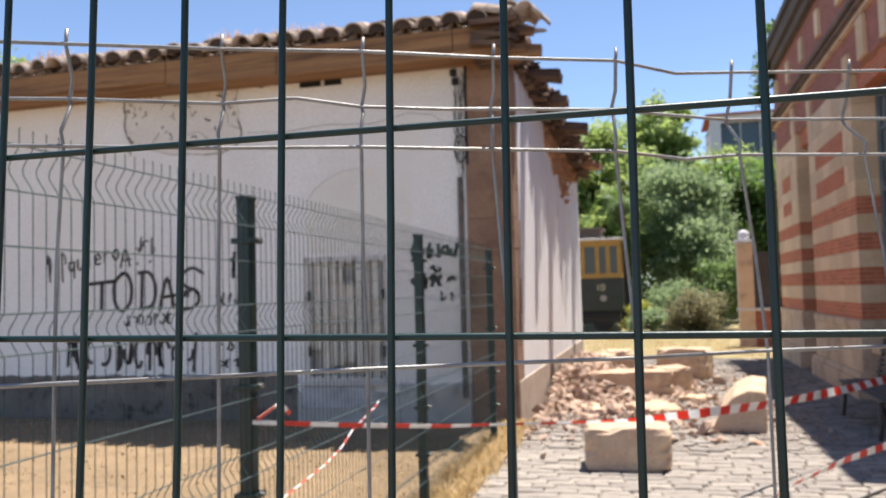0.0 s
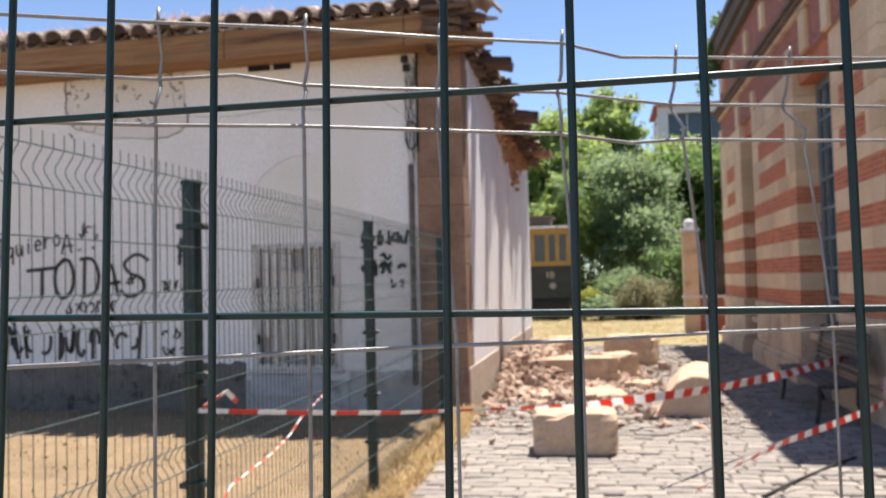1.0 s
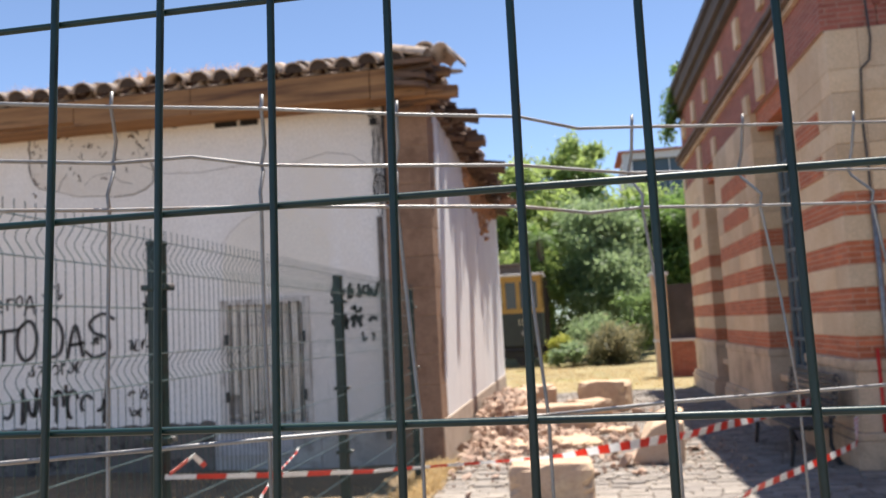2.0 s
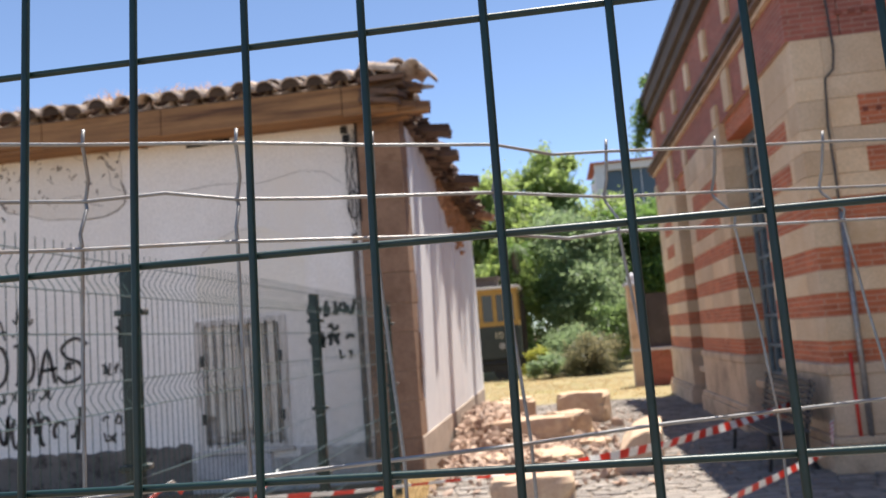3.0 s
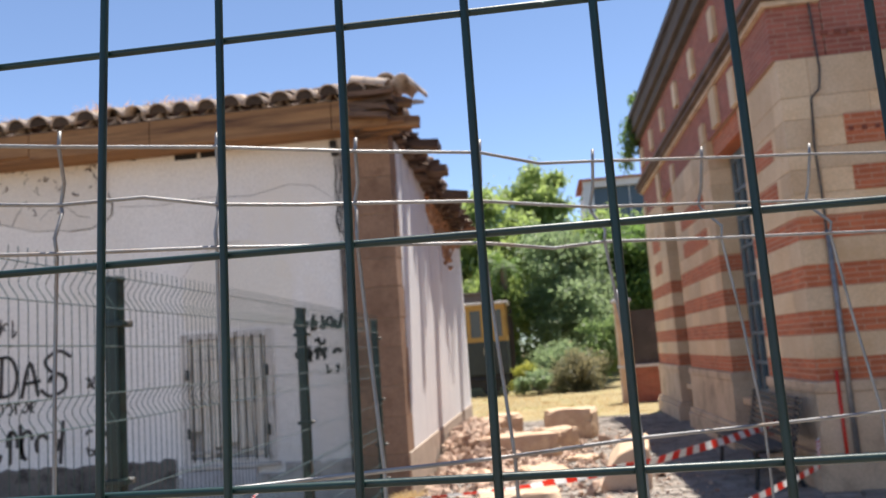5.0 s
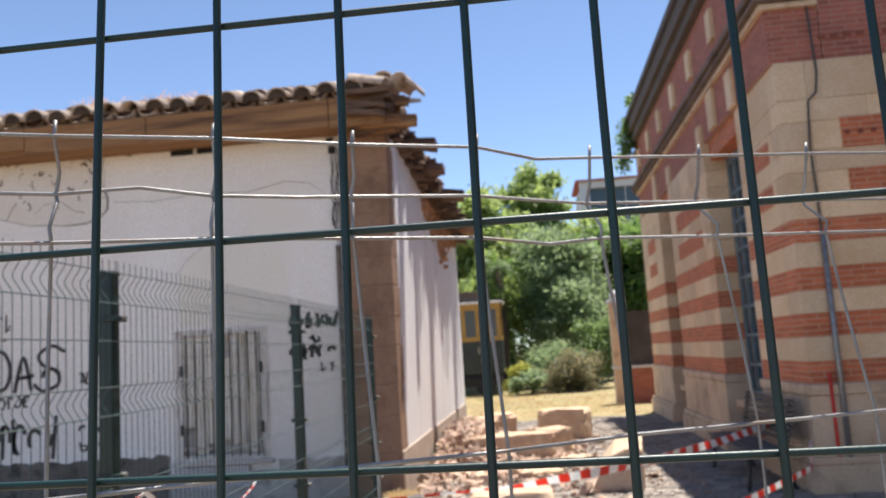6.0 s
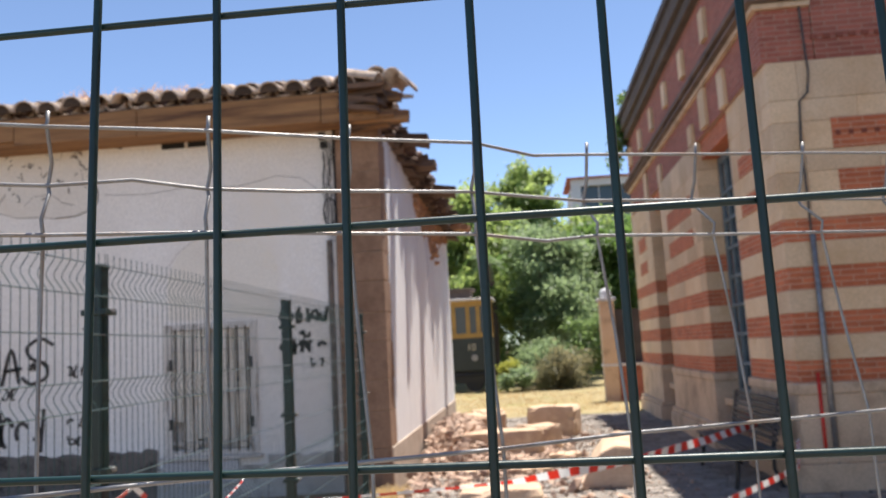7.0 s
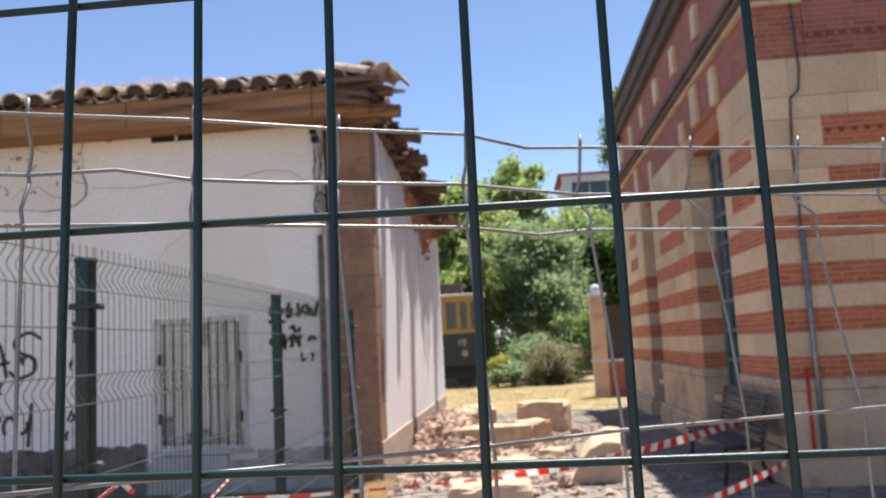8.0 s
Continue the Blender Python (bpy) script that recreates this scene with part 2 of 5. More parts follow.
def unit_stone():
    bm = bmesh.new()
    bmesh.ops.create_icosphere(bm, subdivisions=1, radius=1)
    bm.verts.ensure_lookup_table()
    vs = [Vector([max(-0.72, min(0.72, k)) for k in v.co]) * 1.25 for v in bm.verts]
    fs = [tuple(v.index for v in f.verts) for f in bm.faces]
    bm.free()
    return vs, fs


STONE_VERTS, STONE_FACES = unit_stone()


class Heap:
    """Many angular stones gathered into one mesh."""

    def __init__(self):
        self.vs, self.fs = [], []

    def add(self, c, size, rng, jag=0.22, flat=None):
        tip = [rng.uniform(0, 6.28) for _ in range(3)]
        if flat is not None:
            tip[0], tip[1] = rng.uniform(-flat, flat), rng.uniform(-flat, flat)
        q = Euler(tip).to_matrix()
        n = len(self.vs)
        c, s = Vector(c), Vector(size)
        for d in STONE_VERTS:
            self.vs.append(c + q @ Vector((d.x * s.x, d.y * s.y, d.z * s.z)) * (1 + rng.uniform(-jag, jag)))
        self.fs += [tuple(n + k for k in f) for f in STONE_FACES]

    def mesh(self, name, material):
        me = bpy.data.meshes.new(name)
        me.from_pydata(self.vs, [], self.fs)
        me.materials.append(material)
        return me

# ---------------------------------------------------------------- ground
def sheet(x0, x1, y0, y1, z, nx, ny, amp=0.0, f=1.0):
    bm = bmesh.new()
    g = [[bm.verts.new((x, y, z + amp * noise.noise((x * f, y * f, 0.3)))) for x in np.linspace(x0, x1, nx)] for y in np.linspace(y0, y1, ny)]
    for a, b in zip(g, g[1:]):
        for i in range(nx - 1):
            bm.faces.new((a[i], a[i + 1], b[i + 1], b[i]))
    return bm


solid("ground", boxes((-400, 400, -60, 900, -1.2, -0.06)), SOIL, "dry sandy soil around the buildings", "ground", kind="structure")
solid("ground_yard", sheet(-14, -1.45, -2, 9.6, -0.012, 60, 60, 0.03, 1.6), SOIL, "sandy bare yard soil inside the fence", "ground", kind="structure")
solid("lawn", sheet(-9, 9, 18.6, 60, 0.0, 60, 90, 0.06, 0.5), DRY_LAWN, "dry straw-coloured lawn behind the paving", "lawn", kind="structure")
pavement = solid("pavement", boxes((-1.5, 9, -4, 18.7, -0.5, -0.016)), DIRT_JOINT, "soil bed with joints between worn stone setts", "pavement", kind="structure")


# added wall, always out of view, that keeps sky light off the hall's front
solid("wall_east", boxes((5.0, 5.3, -4, 8.4, -0.1, 5.0)), STONE_LOW, "added wall out of view that shades the hall's front", "wall", kind="structure")


# ---------------------------------------------------------------- welded mesh close to the camera
def near_mesh():
    fence = thing("wire_mesh_fence", (-0.05, 0.3, 0.0), "dark green coated welded wire mesh fence close up", "wire fence")
    z0, tilt, lean = 1.5365, math.tan(radians(2.45)), math.tan(radians(0.26))

    def at(k, z):
        u = (k - 2.5) * 0.05
        return u - 0.0865 + (z - z0) * lean, 0.3185 + (z - z0) * tilt + 0.03 * u * u

    rng = random.Random(5)
    for k in range(-14, 20):
        pts = []
        for z in np.linspace(0.0, 2.2, 26):
            x, y = at(k, z)
            pts.append((x + rng.uniform(-0.0004, 0.0004), y - 0.0032, z))
        part("vertical_wire", bar(pts, 0.00172, 8), GREEN_COAT, fence, smooth=True)
    for r in range(-17, 8):
        z = z0 + r * 0.0891
        pts = []
        for k in np.linspace(-14.2, 19.2, 40):
            u = (k - 2.5) * 0.05
            x, y = at(k, z)
            pts.append((x, y, z - u * lean + 0.0034 * u * u + (r - 1) * 0.0016 * u if r > -8 else z - u * lean))
        part("horizontal_wire", bar(pts, 0.00155, 8), GREEN_COAT, fence, smooth=True)
    return fence


near_mesh()


def silver_panel():
    """The loose galvanised panel behind the first fence: its wires are bent, and the whole panel stands askew."""
    panel = thing("site_fence_panel", (-0.1, 0.66, 0.0), "bent galvanised wire panel leaning behind the green mesh", "wire fence")
    top = {-4: (-0.845, 0.325), -3: (-0.742, 0.372), -2: (-0.64, 0.418), -1: (-0.537, 0.465), 0: (-0.434, 0.512), 1: (-0.3315, 0.564), 2: (-0.2305, 0.6126), 3: (-0.131, 0.662), 4: (-0.0316, 0.7115),
           5: (0.0707, 0.7885), 6: (0.181, 0.834), 7: (0.298, 0.878), 8: (0.40, 0.92), 9: (0.495, 0.965), 10: (0.60, 1.01)}
    low_dx = {3: 0.006, 4: 0.004, 5: 0.012, 6: 0.018, 7: 0.022, 8: 0.022, 9: 0.022, 10: 0.022}
    heights = {"a": 1.753, "b": 1.712, "c": 1.6745, "d": 1.4965}
    rng = random.Random(8)

    def node(i, row):
        x, y = top[i]
        z = heights[row] + rng.uniform(-0.001, 0.001)
        if row == "a" and i > 5:
            z += 0.0024 * (i - 5)
        if row == "b":
            x, y = x - 0.006, y + 0.012
        if row == "c":
            x, y = x - 0.003 + (0.007 if i == 5 else 0.013 if i > 5 else 0.0), y + 0.001
        if row == "d":
            x, y = x + 0.006 + low_dx.get(i, 0.0), y - 0.02
        return Vector((x, y, z))

    rows = {k: {i: node(i, k) for i in top} for k in heights}
    for i in top:
        a, b, c, d = (rows[k][i] for k in "abcd")
        pts = [a + Vector((0.001, 0, 0.012)), a, a * 0.4 + b * 0.6 + Vector((0.002, 0.002, 0)), b, b + Vector((0.002, -0.002, -0.006)), c + Vector((0.001, -0.004, 0.011)), c,
               c * 0.5 + d * 0.5 + Vector((rng.uniform(-1, 1) * 0.002, 0, 0)), d, d + Vector((0.0, -0.006, -0.3)), Vector((d.x, d.y - 0.01, 0.6)), Vector((d.x, d.y - 0.01, 0.0))]
        part("vertical_wire", bar([q + Vector((0, 0.002, 0)) for q in pts], 0.00155, 6), GALVANISED, panel, smooth=True)
    kinks = {"a": {4.5: Vector((0.0194, 0.752, 1.7475))}, "b": {1.5: Vector((-0.283, 0.598, 1.7165)), 2.6: Vector((-0.175, 0.655, 1.7105))}, "c": {4.55: Vector((0.0255, 0.752, 1.6688))}, "d": {}}
    for k in "abcd":
        line = sorted({**rows[k], **kinks[k]}.items())
        part("horizontal_wire", bar([q for _, q in line], 0.00155 if k != "d" else 0.0017, 6), GALVANISED, panel, smooth=True)
    for z in (1.32, 1.12, 0.9, 0.7, 0.5, 0.3, 0.1):
        part("horizontal_wire", bar([Vector((rows["d"][i].x, rows["d"][i].y - 0.008, z)) for i in top], 0.0016, 6), GALVANISED, panel, smooth=True)


silver_panel()


# ---------------------------------------------------------------- yard fence of folded panels
FX = -1.70
POSTS = [-2.05, 0.55, 3.15, 5.75, 8.35]


def yard_post(y):
    post = thing("fence_post", (FX, y, 0.0), "dark green square steel fence post with clamps", "fence post", "posts of the yard fence")
    part("shaft", boxes((FX - 0.031, FX + 0.031, y - 0.031, y + 0.031, -0.0, 1.98), bevel=0.008), GREEN_POST, post)
    part("cap", boxes((FX - 0.034, FX + 0.034, y - 0.034, y + 0.034, 1.973, 1.995), bevel=0.006), GREEN_POST, post)
    for z in (1.8, 1.18, 0.73, 0.39):
        clamp = part("clamp", boxes((FX - 0.05, FX + 0.056, y - 0.045, y + 0.045, z - 0.012, z + 0.012), bevel=0.004), GREEN_POST, post)
        part("bolt", bar([(FX + 0.045, y, z + 0.005), (FX + 0.07, y, z + 0.005)], 0.009, 6), GALVANISED, clamp, "pale galvanised bolt")
    return post


post0 = yard_post(POSTS[0])
for y in POSTS[1:]:
    copy_thing(post0, pose(FX, y, 0))


def folded_panel(y0, y1):
    panel = thing("yard_fence", (FX + 0.04, y0, 0.0), "dark green welded wire fence with V-shaped folds", "fence", "lengths of the yard fence")
    x = FX + 0.036
    prof = [(0, 0.03)]
    for z in (0.27, 0.87, 1.475, 1.925):
        prof += [(0, z - 0.062), (-0.006, z - 0.05), (-0.032, z - 0.012), (-0.034, z), (-0.032, z + 0.012), (-0.006, z + 0.05), (0, z + 0.062)]
    prof.append((0, 2.035))
    me = None
    n = int((y1 - y0) / 0.05)
    for i in range(n + 1):
        y = y0 + 0.01 + i * (y1 - y0 - 0.02) / n
        if me is None:
            me = mesh_of(bar([(x + dx, y, z) for dx, z in prof], 0.0019, 4), "panel_rod", GREEN_ROD)
            first = y
        ob = part("rod", me, GREEN_ROD, panel)
        ob.location.y = y - first
    for dx, z in ((0, 0.22), (0, 0.32), (0, 0.57), (0, 0.82), (0, 0.92), (0, 1.14), (0, 1.42), (0, 1.53), (0, 1.71), (0, 1.86), (0, 1.985)):
        part("cross_rod", bar([(x + dx + 0.005, y0, z), (x + dx + 0.005, y1, z)], 0.0026, 4), CROSS_ROD, panel)
    return panel


for a, b in zip(POSTS, POSTS[1:]):
    folded_panel(a, b)

# ---------------------------------------------------------------- white building
WX, WY, WTOP = -1.63, 9.58, 4.36


def ragged_slab(x0, x1, top, amp, seed):
    """A coat of cement along the wall's foot with a broken upper edge."""
    rng = random.Random(seed)
    n = max(6, int((x1 - x0) / 0.07))
    bm = bmesh.new()
    rows = []
    for i in range(n + 1):
        x = x0 + (x1 - x0) * i / n
        z = top + amp * (noise.noise((x * 1.3, seed, 0)) + 0.6 * noise.noise((x * 6.0, seed, 2))) + rng.uniform(-0.3, 0.3) * amp
        rows.append([bm.verts.new(q) for q in ((x, WY - 0.025, -0.3), (x, WY - 0.025, z - 0.03), (x, WY - 0.012, z), (x, WY + 0.05, z))])
    for a, b in zip(rows, rows[1:]):
        for k in range(3):
            bm.faces.new((a[k], b[k], b[k + 1], a[k + 1]))
    bm.faces.new(rows[0])
    bm.faces.new(rows[-1][::-1])
    return bm


def white_building():
    house = thing("old_white_house", (-8, 14, 0), "derelict white plastered house with a collapsing tiled roof", "house")
    front = boxes((-16, -4.36, WY, WY + 0.4, -0.3, WTOP), (-3.2, -2.2, WY, WY + 0.4, -0.3, WTOP), (-4.36, -3.2, WY, WY + 0.4, 2.05, WTOP), (-4.36, -3.2, WY, WY + 0.4, -0.3, 0.45))
    part("front_wall", front, PLASTER, house, "pale grey limewashed front wall")
    part("side_wall", boxes((WX - 0.4, WX - 0.002, WY + 0.42, 18.0, -0.3, 4.32)), PLASTER_SIDE, house, "sunlit white side wall streaked with grey")
    part("back_wall", boxes((-16, WX - 0.41, 17.6, 18.0, -0.3, 4.1)), PLASTER, house)
    part("inner_floor", boxes((-16, -2.1, WY + 0.41, 17.5, -0.3, 0.2)), DARK_VOID, house)
    part("side_plinth", boxes((WX - 0.2, WX + 0.012, WY + 0.02, 18.02, -0.3, 0.49), bevel=0.01), PLINTH_LIT, house, "stained cement plinth with sunlight in its paler colour")
    part("front_plinth", ragged_slab(-16, -4.46, 0.57, 0.05, 4), PLINTH_CEMENT, house, "dark stained cement plinth with sunlight in its paler colour with a ragged top")
    part("front_plinth", boxes((-4.455, -3.105, WY - 0.03, WY + 0.1, -0.3, 0.36), bevel=0.01), PLINTH_MID, house, "grey rendered plinth")
    part("front_plinth", ragged_slab(-3.1, -2.205, 0.47, 0.05, 5), PLINTH_MID, house, "grey rendered plinth with a ragged top")
    # corner of large sandstone blocks
    part("quoin_mortar", boxes((-2.185, WX - 0.005, WY - 0.018, WY + 0.33, -0.1, 4.3)), QUOIN_JOINT, house, "dull brown mortar")
    z, i = 0.0, 0
    rng = random.Random(3)
    for h in (0.49, 0.42, 0.36, 0.45, 0.34, 0.38, 0.35, 0.53, 0.46, 0.38, 0.2):
        dep = 0.42 if i % 2 else 0.34
        part("quoin_block", boxes((-2.19, WX, WY - 0.025 + rng.uniform(-0.004, 0.004), WY + dep, z + 0.005, z + h - 0.005), bevel=0.008), QUOIN, house, "brown weathered corner block")
        z += h
        i += 1
    # eave: soffit, board, tiles
    for x0, x1, low in ((-16, -8.7, 4.36), (-8.69, -6.0, 4.345), (-5.99, -4.45, 4.3), (-4.44, -2.21, 4.285), (-2.2, WX + 0.08, 4.27)):
        part("eave_board", boxes((x0, x1, 9.08, 9.14, low + rng.uniform(-0.008, 0.008), 4.62), bevel=0.006), ROOF_TIMBER, house, "weathered brown timber eave board")
    part("soffit", boxes((-16, WX + 0.02, 9.13, 9.62, 4.31, 4.38)), ROOF_TIMBER, house)
    part("mortar_bed", boxes((-16, WX - 0.06, 9.24, 9.44, 4.62, 4.77)), DARK_TIMBER, house)
    roof = bmesh.new()
    box(roof, -16, WX - 0.1, 9.1, 14.2, 4.58, 4.64)
    for v in roof.verts:
        v.co.z += (v.co.y - 9.1) * 0.30
    part("roof_deck", roof, DARK_TIMBER, house)
    return house


house = white_building()


def tile_mesh(r=0.134, length=0.46):
    bm = bmesh.new()
    n = 8
    rings = []
    for s, y in ((1.0, 0.0), (0.82, length)):
        outer = [(math.cos(a) * r * s, y, math.sin(a) * r * s * 0.95) for a in (math.pi * k / n for k in range(n + 1))]
        inner = [(math.cos(a) * (r * s - 0.016), y, math.sin(a) * (r * s - 0.016) * 0.95) for a in (math.pi * k / n for k in range(n + 1))]
        rings.append(([bm.verts.new(q) for q in outer], [bm.verts.new(q) for q in inner]))
    (o0, i0), (o1, i1) = rings
    for k in range(n):
        bm.faces.new((o0[k + 1], o0[k], o1[k], o1[k + 1]))
        bm.faces.new((i0[k], i0[k + 1], i1[k + 1], i1[k]))
        bm.faces.new((o0[k], o0[k + 1], i0[k + 1], i0[k]))
        bm.faces.new((o1[k + 1], o1[k], i1[k], i1[k + 1]))
    bm.faces.new((o0[0], i0[0], i1[0], o1[0]))
    bm.faces.new((i0[n], o0[n], o1[n], i1[n]))
    return bm


def plug_mesh(r=0.116):
    """A lump of mortar that closes a tile's mouth."""
    bm = bmesh.new()
    n = 8
    ring = [(math.cos(a) * r, math.sin(a) * r * 0.93) for a in (math.pi * k / n for k in range(n + 1))]
    front = [bm.verts.new((x, 0.012 * math.sin(3 * x / r), z)) for x, z in ring]
    back = [bm.verts.new((x, 0.1, z)) for x, z in ring]
    mid = bm.verts.new((0.0, -0.012, r * 0.4))
    for k in range(n):
        bm.faces.new((front[k + 1], front[k], back[k], back[k + 1]))
        bm.faces.new((mid, front[k], front[k + 1]))
    bm.faces.new((mid, front[n], front[0]))
    return bm


def roof_tiles():
    me = mesh_of(tile_mesh(), "clay_tile", TILE, True)
    plug = mesh_of(plug_mesh(), "mortar_plug", PLUG)
    rng = random.Random(11)
    x = -11.5
    while x < WX - 0.02:
        for c in range(3):
            ob = part("roof_tile", me, TILE, house)
            y = 9.0 + c * 0.33 + rng.uniform(-0.03, 0.03)
            ob.matrix_basis = pose(x + rng.uniform(-0.012, 0.012), y, 4.655 + (y - 9.0) * 0.30 + rng.uniform(0, 0.045), 17 + rng.uniform(-4, 4), rng.uniform(-7, 7), rng.uniform(-6, 6))
            if c == 0 and rng.random() < 0.85:
                stop = part("mortar_plug", plug, PLUG, house)
                stop.matrix_basis = ob.matrix_basis @ Matrix.Translation((0, rng.uniform(0.02, 0.05), 0))
        ob = part("roof_tile", me, TILE, house)
        ob.matrix_basis = pose(x + 0.15, 9.17 + rng.uniform(-0.03, 0.03), 4.765, 17, 180, rng.uniform(-4, 4))
        x += 0.30


roof_tiles()

# ---------------------------------------------------------------- striped building
BANDS = [(0.93, 1.043, "ledge"), (1.043, 1.268, "r"), (1.268, 1.512, "s"), (1.512, 1.752, "r"), (1.752, 1.982, "s"), (1.982, 2.214, "r"), (2.214, 2.477, "s"), (2.477, 2.712, "r")]


def stone_course(hall, x0, x1, y0, y1, z0, z1, rng, material, name, proud=0.004):
    """One course of dressed blocks round the west and south faces of a pier."""
    y, first = y0 - proud, True
    while y < y1 - 0.05:
        n = min(y1 + proud, y + (rng.uniform(0.3, 0.45) if first else rng.uniform(0.5, 0.95)))
        if y1 - n < 0.25:
            n = y1 + proud
        part(name, boxes((x0 - proud, x0 + 0.3, y, n - 0.003, z0 + 0.002, z1 - 0.002), bevel=0.005), material, hall)
        y, first = n, False
    x = x0 + 0.303
    while x < x1 - 0.05:
        n = min(x1, x + rng.uniform(0.5, 0.9))
        if x1 - n < 0.25:
            n = x1
        part(name, boxes((x, n - 0.003, y0 - proud, y0 + 0.3, z0 + 0.002, z1 - 0.002), bevel=0.005), material, hall)
        x = n


def pier(hall, x0, x1, y0, y1, insets, seed):
    rng = random.Random(seed)
    part("pier_core", boxes((x0 + 0.012, x1 - 0.01, y0 + 0.012, y1 - 0.012, 0.3, 4.385)), STONE_LOW, hall)
    for z0, z1, k in BANDS:
        if k == "ledge":
            part("ledge", boxes((x0 - 0.05, x1, y0 - 0.05, y1 + 0.03, z0, z1), bevel=0.02), STONE_LOW, hall, "moulded stone ledge")
        elif k == "r":
            part("brick_band", boxes((x0, x1, y0, y1, z0, z1)), BRICK, hall, "red brick band")
        else:
            stone_course(hall, x0, x1, y0, y1, z0, z1, rng, STONE, "band_block")
    stone_course(hall, x0 - 0.03, x1, y0 - 0.03, y1, 0.34, 0.93, rng, STONE_LOW, "plinth_block")
    part("plinth_step", boxes((x0 - 0.09, x1, y0 - 0.09, y1 + 0.05, 0.26, 0.34), bevel=0.02), STONE_LOW, hall)
    part("plinth_foot", boxes((x0 - 0.12, x1, y0 - 0.12, y1 + 0.06, -0.2, 0.26), bevel=0.008), STONE_LOW, hall)
    for z0, z1 in ((2.712, 2.95), (2.95, 3.2), (3.2, 3.43), (3.43, 3.73), (3.73, 3.97), (3.97, 4.388)):
        stone_course(hall, x0, x1, y0, y1, z0, z1, rng, STONE, "pier_block")
    for f in insets:
        part("brick_inset", boxes(f), BRICK, hall, "red brick inset")


def tall_window(hall, y0, y1, z0, z1):
    w = part("tall_window", boxes((2.93, 2.99, y0, y0 + 0.1, z0, z1), (2.93, 2.99, y1 - 0.1, y1, z0, z1), (2.93, 2.99, y0 + 0.1, y1 - 0.1, z1 - 0.1, z1), (2.93, 2.99, y0 + 0.1, y1 - 0.1, z0, z0 + 0.12), bevel=0.005), GREY_PAINT, hall, "blue-grey wooden window")
    mid = (y0 + y1) / 2
    for y in (mid, (y0 + mid) / 2 + 0.03, (y1 + mid) / 2 - 0.03):
        h = 0.04 if y == mid else 0.018
        part("mullion", boxes((2.915, 2.98, y - h, y + h, z0 + 0.12, z1 - 0.1), bevel=0.005), GREY_PAINT, w)
    for z in np.arange(z0 + 0.45, z1 - 0.2, 0.4):
        part("glazing_bar", boxes((2.92, 2.975, y0 + 0.1, y1 - 0.1, z, z + 0.045), bevel=0.004), GREY_PAINT, w)
    part("pane", boxes((2.955, 2.96, y0 + 0.1, y1 - 0.1, z0 + 0.12, z1 - 0.1)), GLASS, w)
    part("window_sill", boxes((2.72, 3.0, y0 - 0.02, y1 + 0.02, z0 - 0.1, z0), bevel=0.012), STONE_LOW, w, "worn stone sill")


